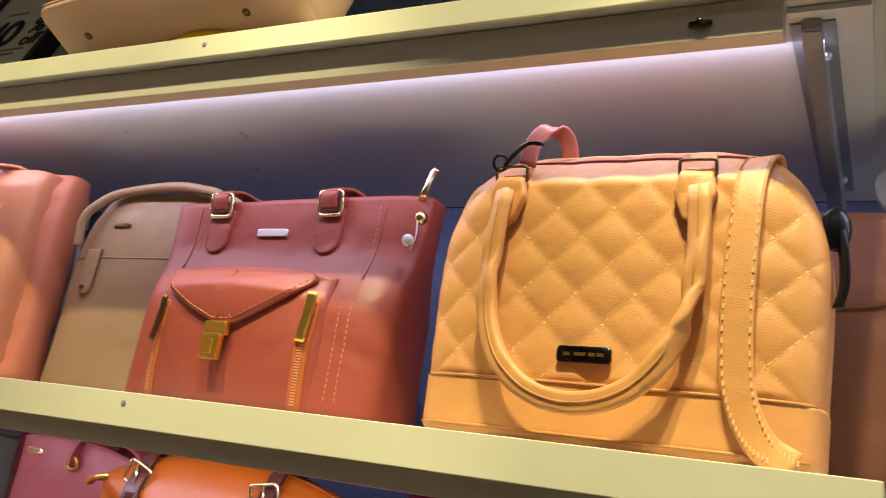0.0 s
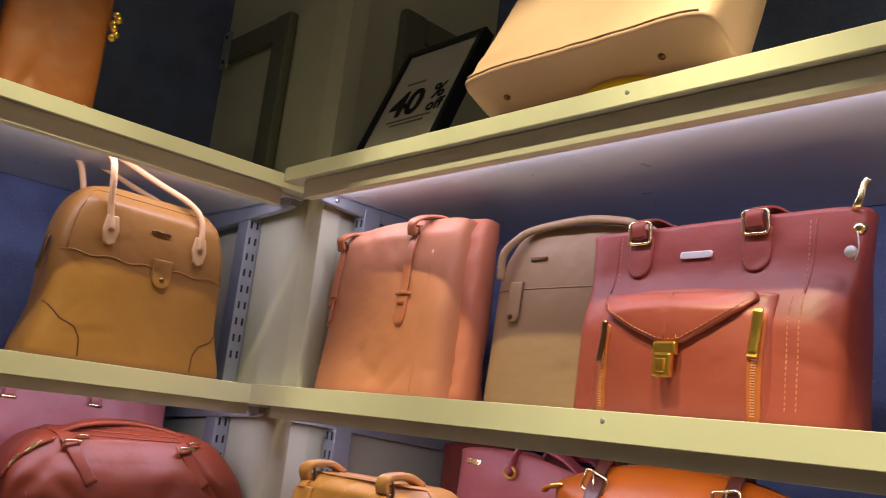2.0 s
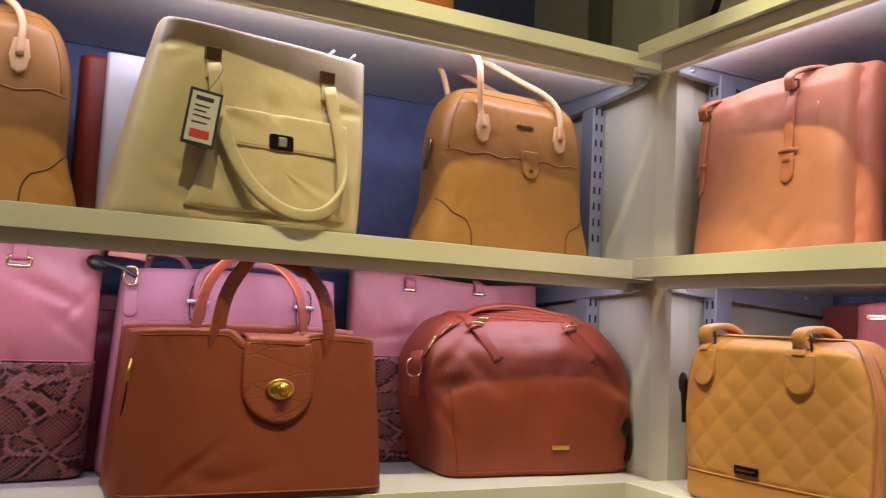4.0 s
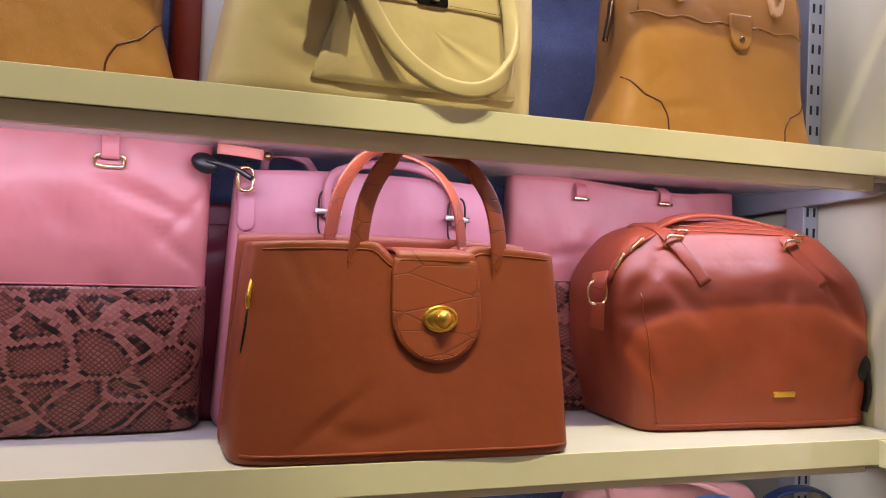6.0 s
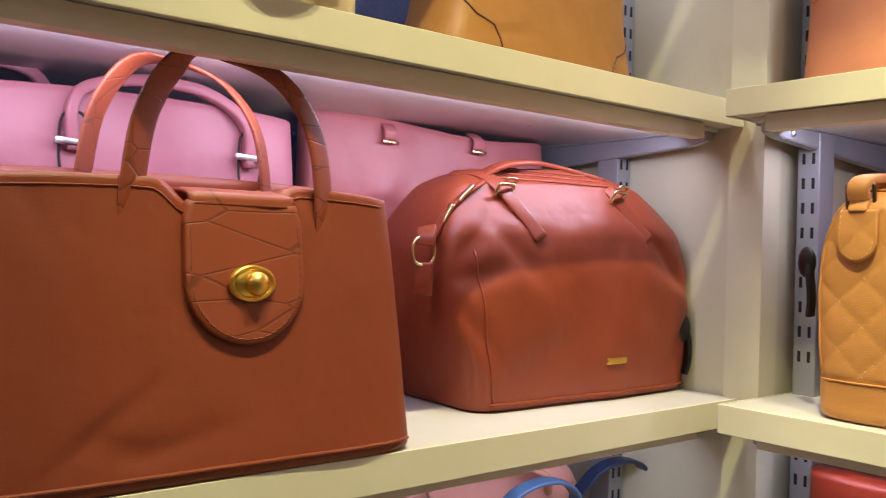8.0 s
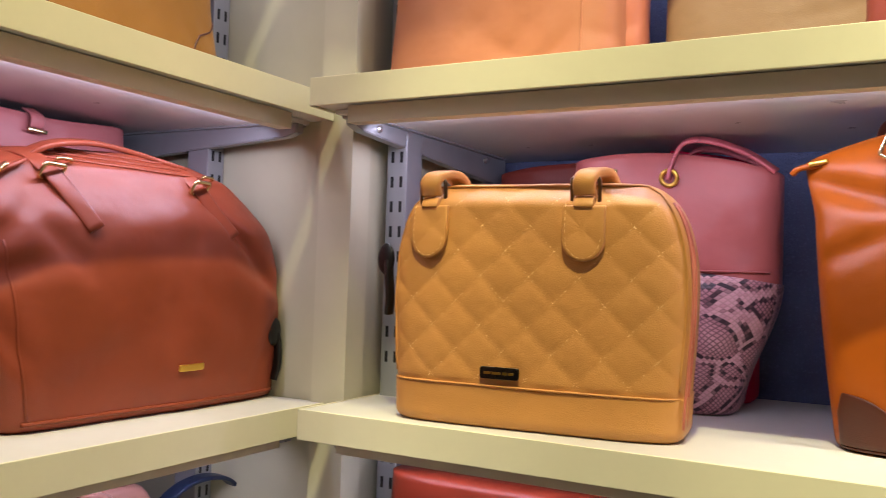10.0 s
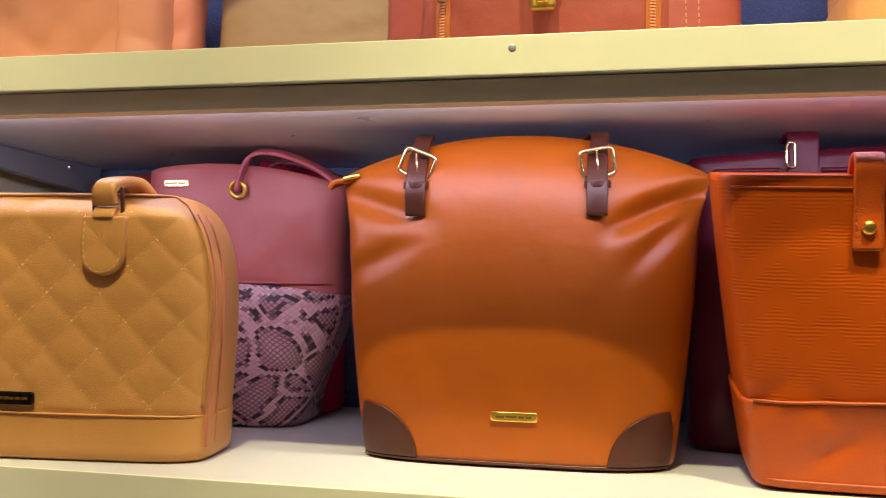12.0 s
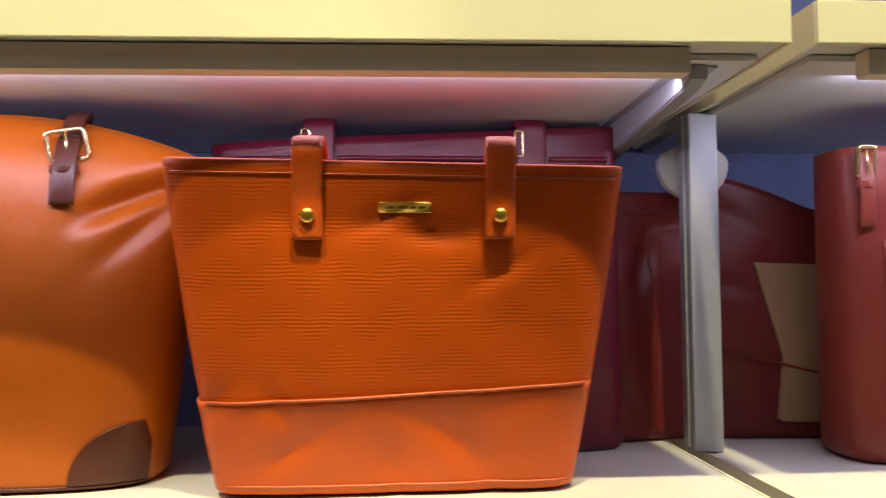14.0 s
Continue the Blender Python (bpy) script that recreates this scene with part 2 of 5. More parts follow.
def part(name, bm, material, parent=None, label="", smooth=True):
    me = bpy.data.meshes.new(name)
    bmesh.ops.recalc_face_normals(bm, faces=bm.faces)
    for f in bm.faces:
        f.smooth = smooth
    bm.to_mesh(me)
    bm.free()
    me.materials.append(material)
    ob = new(name, me)
    if parent is not None:
        ob.parent = parent
    if label:
        ob["label"] = label
    return ob


def thing(name, m, label, category, group=""):
    ob = new(name)
    ob.matrix_world = m
    return tagged(ob, label, category, group)


def add_box(bm, x0, x1, y0, y1, z0, z1, bevel=0.0):
    r = bmesh.ops.create_cube(bm, size=1.0)
    vs = r["verts"]
    for v in vs:
        v.co = Vector((x0 if v.co.x < 0 else x1, y0 if v.co.y < 0 else y1, z0 if v.co.z < 0 else z1))
    if bevel:
        es = list({e for v in vs for e in v.link_edges})
        bmesh.ops.bevel(bm, geom=es, offset=bevel, segments=2, affect="EDGES", profile=0.6)


def box(name, x0, x1, y0, y1, z0, z1, material, parent=None, label="", bevel=0.0):
    bm = bmesh.new()
    add_box(bm, x0, x1, y0, y1, z0, z1, bevel)
    return part(name, bm, material, parent, label, False)


def spline(pts, n=10, closed=False):
    """Smooth points through the ones given."""
    p = [Vector(q) for q in pts]
    out = []
    k = len(p)
    for i in range(k if closed else k - 1):
        if closed:
            a, b, c, d = p[i - 1], p[i], p[(i + 1) % k], p[(i + 2) % k]
        else:
            b, c = p[i], p[i + 1]
            a = p[i - 1] if i else b * 2 - c
            d = p[i + 2] if i + 2 < k else c * 2 - b
        for j in range(n):
            t = j / n
            out.append(0.5 * ((2 * b) + (c - a) * t + (2 * a - 5 * b + 4 * c - d) * t * t + (3 * b - a - 3 * c + d) * t ** 3))
    if not closed:
        out.append(p[-1])
    return out


def sweep_into(bm, path, w, t, wide, closed=False, seg=12):
    """A strap of width w and thickness t, or a cord where the two are equal, swept along a path. wide: the way of its width."""
    rings = []
    k = len(path)
    for i, p in enumerate(path):
        if closed:
            tan = path[(i + 1) % k] - path[i - 1]
        else:
            tan = path[min(i + 1, k - 1)] - path[max(i - 1, 0)]
        tan.normalize()
        a = Vector(wide(i / max(k - 1, 1)) if callable(wide) else wide)
        a = a - tan * a.dot(tan)
        if a.length < 1e-5:
            a = tan.orthogonal()
        a.normalize()
        b = tan.cross(a)
        ring = []
        for j in range(seg):
            th = 2 * math.pi * (j + 0.5) / seg
            c, s = math.cos(th), math.sin(th)
            e = 1.0 if abs(w - t) < 1e-6 else 0.45
            ring.append(bm.verts.new(p + a * (w / 2 * math.copysign(abs(c) ** e, c)) + b * (t / 2 * math.copysign(abs(s) ** e, s))))
        rings.append(ring)
    for i in range(k if closed else k - 1):
        r0, r1 = rings[i], rings[(i + 1) % k]
        for j in range(seg):
            bm.faces.new((r0[j], r0[(j + 1) % seg], r1[(j + 1) % seg], r1[j]))
    if not closed:
        bm.faces.new(rings[0])
        bm.faces.new(rings[-1])


def strap(name, pts, w, t, material, parent, wide=(1, 0, 0), label="", n=10, closed=False, seg=12):
    bm = bmesh.new()
    sweep_into(bm, spline(pts, n, closed), w, t, wide, closed, seg)
    return part(name, bm, material, parent, label)


def ring(name, c, w, h, r, material, parent, tilt=0.0, turn=0.0, label="", corner=0.3, spin=0.0):
    """A rectangular or round metal loop in the xz plane, tilted about x and turned about z."""
    path = []
    m = pose(c[0], c[1], c[2], tilt, spin, turn)
    for i in range(28):
        th = 2 * math.pi * i / 28
        cs, sn = math.cos(th), math.sin(th)
        path.append(m @ Vector((w / 2 * math.copysign(abs(cs) ** corner, cs), 0, h / 2 * math.copysign(abs(sn) ** corner, sn))))
    bm = bmesh.new()
    sweep_into(bm, path, r * 2, r * 2, (0, 1, 0), True, 8)
    return part(name, bm, material, parent, label)


def stud(name, c, r, material, parent, flat=0.5, label=""):
    bm = bmesh.new()
    bmesh.ops.create_uvsphere(bm, u_segments=14, v_segments=8, radius=r)
    for v in bm.verts:
        v.co = Vector(c) + Vector((v.co.x, v.co.y * flat, v.co.z))
    return part(name, bm, material, parent, label)


# ---------------------------------------------------------------- bag bodies


def ease(a, b, x):
    t = max(0.0, min(1.0, (x - a) / (b - a)))
    return t * t * (3 - 2 * t)


class Form:
    """The outer shape of a bag standing at its origin, front towards -y: half width and half depth by height, a top line by
    width, and a relief that swells the faces."""

    def __init__(self, W, H, D, wide=lambda v: 1.0, deep=lambda v: 1.0, top=lambda s: 1.0, n=5.0, foot=0.012, relief=None, shift=lambda v: 0.0, skew=0.0):
        self.W, self.H, self.D, self.wide, self.deep, self.top, self.n = W, H, D, wide, deep, top, n
        self.foot, self.relief, self.shift, self.skew = foot, relief, shift, skew

    def half(self, v):
        z = v * self.H
        cut = 0.0
        if z < self.foot:
            cut = self.foot - math.sqrt(max(self.foot ** 2 - (self.foot - z) ** 2, 0))
        return max(self.W / 2 * self.wide(v) - cut, 0.002), max(self.D / 2 * self.deep(v) - cut, 0.0015)

    def at(self, s, v, side, swell=0.0):
        a, b = self.half(v)
        x, z = s * a, v * self.H * self.top(s)
        e = max(1 - abs(s) ** self.n, 0) ** (1 / self.n)
        r = self.relief(x, z, side) * min(1, e * 1.4) if self.relief else 0.0
        return Vector((x + self.skew * v, side * (b * e + r + swell * e) + self.shift(v), z))

    def on(self, x, z, off=0.0, side=-1):
        """The place on the front (or back) over x and z, off metres proud of it."""
        v = z / self.H
        for _ in range(5):
            a, _b = self.half(max(min(v, 1), 0.001))
            s = max(-0.999, min(0.999, (x - self.skew * v) / a))
            v = max(0.001, min(1.0, z / (self.H * self.top(s))))
        p = self.at(s, v, side)
        return Vector((x, p.y + side * off, z))

    def mesh(self, name, material, parent, rows=60, cols=80, low=0.0, high=1.0, open_top=False, swell=0.0, label="", rim=0.004, sink=0.05):
        bm = bmesh.new()
        ss = []
        for i in range(cols + 1):
            t = -1 + 2 * i / cols
            ss.append(t * (1.5 - 0.5 * t * t))
        back = [ss[i] for i in range(cols - 2, 1, -2)]
        vs = [low + (high - low) * i / rows for i in range(rows + 1)]
        if low == 0.0:
            f = self.foot / self.H
            vs = [0, f * 0.08, f * 0.3, f * 0.6] + [f + (high - f) * i / rows for i in range(rows + 1)]
        rings = []
        for v in vs:
            r = [bm.verts.new(self.at(s, v, -1, swell)) for s in ss] + [bm.verts.new(self.at(s, v, 1, swell)) for s in back]
            rings.append(r)
        k = len(rings[0])
        for r0, r1 in zip(rings, rings[1:]):
            for j in range(k):
                bm.faces.new((r0[j], r0[(j + 1) % k], r1[(j + 1) % k], r1[j]))
        bm.faces.new(rings[0])
        if open_top:
            last = rings[-1]
            mid = sum((v.co for v in last), Vector()) / k
            for drop, cut in ((0.0015, 0.4), (0.0, 1.0), (-sink, 1.0)):
                nxt = []
                for v in rings[-1]:
                    d = Vector((mid.x - v.co.x, mid.y - v.co.y, 0))
                    d = Vector((math.copysign(min(abs(d.x), rim * cut), d.x), math.copysign(min(abs(d.y) * 0.9, rim * cut), d.y), drop))
                    nxt.append(bm.verts.new(v.co + d))
                for j in range(k):
                    bm.faces.new((last[j], last[(j + 1) % k], nxt[(j + 1) % k], nxt[j]))
                last = nxt
            bm.faces.new(last)
        else:
            bm.faces.new(rings[-1])
        return part(name, bm, material, parent, label)

    def patch(self, name, outline, material, parent, off=0.001, thick=0.003, label="", side=-1, n=56, puff=0.0):
        """A piece of leather laid on the front, by its outline in x and z; puff domes it."""
        pts = resample(outline, n)
        cx, cz = sum(p[0] for p in pts) / n, sum(p[1] for p in pts) / n
        bm = bmesh.new()
        last = None
        centre = bm.verts.new(self.on(cx, cz, off + thick + puff, side))
        for f, lift in ((0.25, 1.0), (0.5, 1.0), (0.72, 1.0), (0.9, 1.0), (0.975, 0.9), (1.0, 0.55), (1.0, -0.6)):
            r = []
            for x, z in pts:
                q = self.on(cx + (x - cx) * f, cz + (z - cz) * f, off + thick * lift + puff * max(0, 1 - f ** 2.5), side)
                r.append(bm.verts.new(q))
            if last is None:
                for j in range(n):
                    bm.faces.new((centre, r[j], r[(j + 1) % n]))
            else:
                for j in range(n):
                    bm.faces.new((last[j], last[(j + 1) % n], r[(j + 1) % n], r[j]))
            last = r
        return part(name, bm, material, parent, label)

    def seam(self, name, line, r, material, parent, off=0.0, label="", side=-1, closed=False):
        """A piped or folded seam along a line of x and z."""
        pts = [self.on(x, z, off, side) for x, z in resample(line, max(12, int(length(line) / 0.008)), closed)]
        bm = bmesh.new()
        sweep_into(bm, pts, r * 2, r * 2, (0, 1, 0), closed, 6)
        return part(name, bm, material, parent, label)

    def stitch(self, lines, material, parent, off=0.0007, step=0.0065, dash=0.0042, w=0.0011, label="", side=-1):
        verts, faces = [], []
        for line in lines:
            L = length(line)
            k = max(2, int(L / step))
            pts = resample(line, k + 1, False)
            for (x0, z0), (x1, z1) in zip(pts, pts[1:]):
                d = math.hypot(x1 - x0, z1 - z0)
                if d < 1e-6:
                    continue
                ux, uz = (x1 - x0) / d, (z1 - z0) / d
                mx, mz = (x0 + x1) / 2, (z0 + z1) / 2
                i = len(verts)
                for a, b, o in ((-1, -1, -0.0006), (1, -1, -0.0006), (1, 1, -0.0006), (-1, 1, -0.0006), (-0.8, 0, 0), (0.8, 0, 0)):
                    verts.append(self.on(mx + ux * a * dash / 2 - uz * b * w / 2, mz + uz * a * dash / 2 + ux * b * w / 2, off + o, side))
                faces += [(i, i + 1, i + 5, i + 4), (i + 2, i + 3, i + 4, i + 5), (i + 1, i + 2, i + 5), (i + 3, i, i + 4)]
        me = bpy.data.meshes.new("stitching")
        me.from_pydata(verts, [], faces)
        me.materials.append(material)
        ob = new("stitching", me)
        ob.parent = parent
        ob["kind"] = "stuff"
        if label:
            ob["label"] = label
        return ob


def length(line):
    return sum(math.hypot(b[0] - a[0], b[1] - a[1]) for a, b in zip(line, line[1:]))


def resample(pts, n, closed=True):
    """n points at even steps round an outline or along a line."""
    p = list(pts) + ([pts[0]] if closed else [])
    L = [0.0]
    for a, b in zip(p, p[1:]):
        L.append(L[-1] + math.hypot(b[0] - a[0], b[1] - a[1]))
    out, i = [], 0
    for k in range(n):
        s = L[-1] * k / (n if closed else n - 1)
        while i < len(L) - 2 and L[i + 1] < s:
            i += 1
        t = (s - L[i]) / max(L[i + 1] - L[i], 1e-9)
        out.append((p[i][0] + (p[i + 1][0] - p[i][0]) * t, p[i][1] + (p[i + 1][1] - p[i][1]) * t))
    return out


def rrect(cx, cz, w, h, r=0.004):
    out = []
    for sx, sz, a0 in ((1, 1, 0), (-1, 1, 90), (-1, -1, 180), (1, -1, 270)):
        for k in range(6):
            a = radians(a0 + 18 * k)
            out.append((cx + sx * (w / 2 - r) + r * math.cos(a), cz + sz * (h / 2 - r) + r * math.sin(a)))
    return out


def tongue(cx, zt, w, h):
    """A tab with a round lower end."""
    out = [(cx + w / 2, zt), (cx - w / 2, zt)]
    for k in range(13):
        a = radians(180 + 15 * k)
        out.append((cx + w / 2 * math.cos(a), zt - h + w / 2 + w / 2 * math.sin(a)))
    return out


def creases(seed, amp, scale=7.0):
    """Soft bulges and a handful of pressed-in folds, as worn leather has."""
    rng = random.Random(int(seed * 100))
    folds = []
    for k in range(9):
        folds.append((rng.uniform(-0.17, 0.17), rng.choice((rng.uniform(0.02, 0.08), rng.uniform(0.16, 0.29))), rng.uniform(-1.3, 1.3),
                      rng.uniform(0.5, 1.2) * amp, rng.uniform(0.006, 0.012), rng.uniform(0.020, 0.050)))

    def f(x, z, side):
        q = Vector((x * scale + seed, z * scale * 0.6, seed * 1.7 + side))
        r = 1.25 * amp * (noise.noise(q) + 0.45 * noise.noise(q * 2.7) + 0.15 * noise.noise(q * 6.5))
        for x0, z0, turn, a, w, run in folds:
            c, s = math.cos(turn), math.sin(turn)
            d, al = -(x - x0) * s + (z - z0) * c, (x - x0) * c + (z - z0) * s
            e = (d / w) ** 2 + (al / run) ** 2
            if e < 6:
                r -= a * math.exp(-e)
        return r
    return f


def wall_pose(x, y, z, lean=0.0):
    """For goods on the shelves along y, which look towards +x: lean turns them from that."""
    return pose(x, y, z, 0, 0, 90 + lean) @ view_stretch(z)


def view_stretch(z):
    """Stretches goods on the lower shelf along y upwards, to fit the camera's view."""
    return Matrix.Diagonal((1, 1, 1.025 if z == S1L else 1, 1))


# ---------------------------------------------------------------- the setting
XL, YR = -1.425, 0.752          # front edges of the two runs of shelves
XB, YB = -1.93, 1.27            # the wall behind them
S0, S1, S2, S3 = 0.80, 1.2, 1.6, 2.0
S1L = 1.193                     # lower shelf along y, set lower so its edge fits the camera's view
XE, YE = -1.39, 0.86            # left end of the run along x, end of the run along y


def setting(name, material, *boxes):
    bm = bmesh.new()
    for b in boxes:
        add_box(bm, *b)
    ob = part(name, bm, material, None, "", False)
    return tagged(ob, kind="structure")


setting("floor", M_FLOOR, (-2.1, 3.2, -3.2, 1.45, -0.1, 0))
setting("ceiling", M_CEIL, (-2.1, 3.2, -3.2, 1.45, CEIL, CEIL + 0.1))
setting("wall_back", M_WALL, (-2.1, 3.2, YB, YB + 0.15, 0, CEIL))
setting("wall_left", M_WALL, (XB - 0.15, XB, -3.2, YB, 0, CEIL))
setting("wall_right", M_SHOP, (3.2, 3.35, -3.2, YB + 0.15, 0, CEIL))
setting("wall_behind", M_SHOP, (-2.1, 3.35, -3.35, -3.2, 0, CEIL))
# boxed-in corner between the two runs
setting("wall_corner", M_PANEL, (XB, XE - 0.012, YE, YE + 0.02, 0, CEIL), (XE - 0.032, XE - 0.012, YE + 0.02, YB, 0, CEIL))
setting("trim_corner", M_POST, (XE - 0.055, XE - 0.002, YE - 0.012, YE, 0, CEIL), (XE - 0.012, XE - 0.002, YE, YE + 0.03, 0, CEIL))


def shelf(x0, x1, y0, y1, z, front, ends=(0.03, 0.03), edge=0.03, lip=0.022):
    """A shelf board with a cream edge band, a glossy underside, and a lip board set back below the front edge."""
    t = thing("shelf", pose((x0 + x1) / 2, (y0 + y1) / 2, z), "cream-edged white laminate wall shelf carrying handbags", "shelf", "wall shelves")
    cx, cy = (x0 + x1) / 2, (y0 + y1) / 2
    X0, X1, Y0, Y1 = x0 - cx, x1 - cx, y0 - cy, y1 - cy
    if front == "y":
        box("board", X0 + 0.002, X1 - 0.002, Y0 + 0.003, Y1, -edge + 0.002, 0, M_TOP, t, "white board top", 0.001)
        box("edge_band", X0, X1, Y0 - 0.001, Y0 + 0.003, -edge, 0.0006, M_EDGE, t, "cream front edge", 0.0009)
        box("end_band", X0 - 0.0005, X0 + 0.002, Y0 + 0.003, Y1, -edge, 0.0005, M_EDGE, t)
        box("end_band", X1 - 0.002, X1 + 0.0005, Y0 + 0.003, Y1, -edge, 0.0005, M_EDGE, t)
        box("front_batten", X0 + ends[0], X1 - ends[1], Y0 + 0.016, Y0 + 0.036, -edge - lip, -edge + 0.001, M_LIP, t, "lip board under the front", 0.001)
        box("underside", X0 + 0.012, X1 - 0.012, Y0 + 0.037, Y1 - 0.004, -edge - 0.004, -edge + 0.001, M_UNDER, t, "glossy grey underside")
        xs = -0.636 - cx
        if X0 < xs < X1:
            stud("screw", (xs, Y0 - 0.001, -0.011), 0.0035, M_STEEL, t, 0.25)
    else:
        box("board", X0, X1 - 0.003, Y0 + 0.002, Y1 - 0.002, -edge + 0.002, 0, M_TOP, t, "white board top", 0.001)
        box("edge_band", X1 - 0.003, X1 + 0.001, Y0, Y1, -edge, 0.0006, M_EDGE, t, "cream front edge", 0.0009)
        box("front_batten", X1 - 0.036, X1 - 0.016, Y0 + ends[0], Y1 - ends[1], -edge - lip, -edge + 0.001, M_LIP, t, "lip board under the front", 0.001)
        box("underside", X0 + 0.004, X1 - 0.037, Y0 + 0.012, Y1 - 0.012, -edge - 0.004, -edge + 0.001, M_UNDER, t, "glossy grey underside")
    return t


for z, zl, e, lip in ((S0, S0, 0.03, 0.022), (S1, S1L, 0.036, 0.014), (S2, S2, 0.034, 0.020), (S3, S3, 0.026, 0.032)):
    shelf(XE, 0.045, YR, YB - 0.002, z, "y", (0.045, 0.075), e, lip)
    shelf(0.066, 1.5, YR, YB - 0.002, z, "y", (0.05, 0.05), e, lip)
    shelf(XB + 0.002, XL, -0.75, YE - 0.003, zl, "x", (0.04, 0.075), e, lip)
    shelf(XB + 0.002, XL, -2.2, -0.77, zl, "x", (0.04, 0.04), e, lip)


def upright(x, y, facing, z0=0.0, z1=1.965, slotted=True):
    """A slotted steel upright with its shelf arms."""
    t = thing("shelf_upright", pose(x, y, 0, 0, 0, facing), "grey slotted steel upright with shelf arms", "shelving upright", "shelf uprights")
    box("column", -0.016, 0.016, -0.02, 0.02 if slotted else 0.006, z0, z1, M_STEEL, t, "", 0.002)
    if not slotted:
        box("side_flange", -0.0195, -0.0163, -0.010, 0.004, z0 + 0.004, z1 - 0.002, M_STEEL, t, "", 0.0008)
        return t
    for i in range(46):
        z = 0.6 + i * 0.034
        if z < z1 - 0.03 and min(abs(z - s) for s in (S0, S1, S2, S3)) > 0.03:
            for dx in (-0.007, 0.007):
                # slots are black bars, the shade inside them put into the colour
                box("slot", dx - 0.0022, dx + 0.0022, -0.0206, -0.019, z, z + 0.015, M_SLOT, t)
    return t


def arm(z, x, y0, y1, along_y, parent_name):
    """A pressed-steel shelf arm, deeper at its wall end."""
    t = new(parent_name)
    t.matrix_world = pose(x, y0, z) if along_y else pose(y0, x, z, 0, 0, -90 if y1 > y0 else 90)
    L = abs(y1 - y0)
    bm = bmesh.new()
    prof = [(0, -0.004), (0, -0.016), (0.02, -0.022), (L, -0.05), (L, -0.004)]
    a = [bm.verts.new((-0.008, u, w)) for u, w in prof]
    b = [bm.verts.new((0.008, u, w)) for u, w in prof]
    bm.faces.new(a)
    bm.faces.new(b)
    for i in range(5):
        bm.faces.new((a[i], a[(i + 1) % 5], b[(i + 1) % 5], b[i]))
    bmesh.ops.recalc_face_normals(bm, faces=bm.faces)
    bmesh.ops.bevel(bm, geom=list(bm.edges), offset=0.0015, segments=2, affect="EDGES")
    part("web", bm, M_STEEL, t, "", False)
    box("flange", -0.018, 0.018, 0.005, L - 0.02, -0.006, -0.003, M_STEEL, t)
    for u in (0.05, L - 0.08):
        stud("bolt", (0.0085, u, -0.014), 0.005, M_SILVER, t, 1.0)
    return tagged(t, "grey pressed-steel arm under a cream shelf", "shelf bracket", "shelf brackets")


upright(-1.368, 0.94, 0)
upright(0.068, 1.03, 0, S1 + 0.001, S2 - 0.035, False)
upright(0.068, 1.03, 0, S2 + 0.001, S3 - 0.03, False)
upright(-1.645, 0.842, 90)
upright(-1.645, -0.76, 90)
upright(1.5, 0.94, 0)
for s, e in ((S1, 0.036), (S2, 0.034), (S3, 0.026)):
    arm(s - e, -1.362, 0.80, 1.24, True, "shelf_bracket")
    arm(s - e, -0.012, 0.80, 1.24, True, "shelf_bracket")
    arm((S1L if s == S1 else s) - e, 0.83, -1.465, -1.90, False, "shelf_bracket")

for z in (S2, S3):
    c = thing("bracket_collar", pose(0.068, 1.03, z - 0.085), "white plastic collar on a steel upright", "collar", "bracket collars")
    bm = bmesh.new()
    bmesh.ops.create_cone(bm, cap_ends=True, segments=32, radius1=0.040, radius2=0.040, depth=0.012)
    for v in bm.verts:
        v.co = Vector((v.co.x + 0.004, v.co.z + 0.027, v.co.y))
    for v in [v for v in bm.verts if v.co.z > 0.0]:
        v.co.z = v.co.z * 0.55
    part("disc", bm, M_DISC, c, "", False)
    stud("bolt", (0.0, 0.016, 0.005), 0.006, M_STEEL, c)


def rail_frame(x, y, turn, w, far):
    """A grey-green picture-frame rail fixed on the cream end panel above the top shelf."""
    t = thing("panel_frame", pose(x, y, S3, 0, 0, turn), "grey-green painted rail frame on a cream panel", "frame", "panel frames")
    z1 = 0.425
    s0 = w - 0.062 if far else 0.0
    box("stile", s0, s0 + 0.062, -0.024, 0, 0.005, z1, M_RAIL, t, "", 0.007)
    r0 = 0.0 if far else 0.063
    box("top_rail", r0, r0 + w - 0.063, -0.020, 0, z1 - 0.055, z1, M_RAIL, t, "", 0.006)
    p0 = -0.004 if far else w - 0.03
    box("hinge_plate", p0, p0 + 0.032, -0.026, -0.0205, z1 - 0.075, z1 + 0.02, M_STEEL, t, "grey fixing plate", 0.002)
    for dz in (-0.06, 0.005):
        stud("bolt", (p0 + 0.016, -0.0265, z1 + dz), 0.005, M_SLOT, t)


rail_frame(XB + 0.035, YE - 0.001, 0, 0.285, True)
rail_frame(XE - 0.011, YE + 0.115, 90, 0.28, False)

# square frames round the added fill lights, out of view
for x, y in FILL_LIGHTS:
    t = thing("fill_light_frame", pose(x, y, CEIL), "square white frame round an unseen added fill light", "ceiling light", "ceiling light panels")
    for a in (-1, 1):
        box("frame", -0.32, 0.32, a * 0.305 - 0.014, a * 0.305 + 0.014, -0.014, -0.001, M_COLLAR, t)
        box("frame", a * 0.305 - 0.014, a * 0.305 + 0.014, -0.29, 0.29, -0.014, -0.001, M_COLLAR, t)

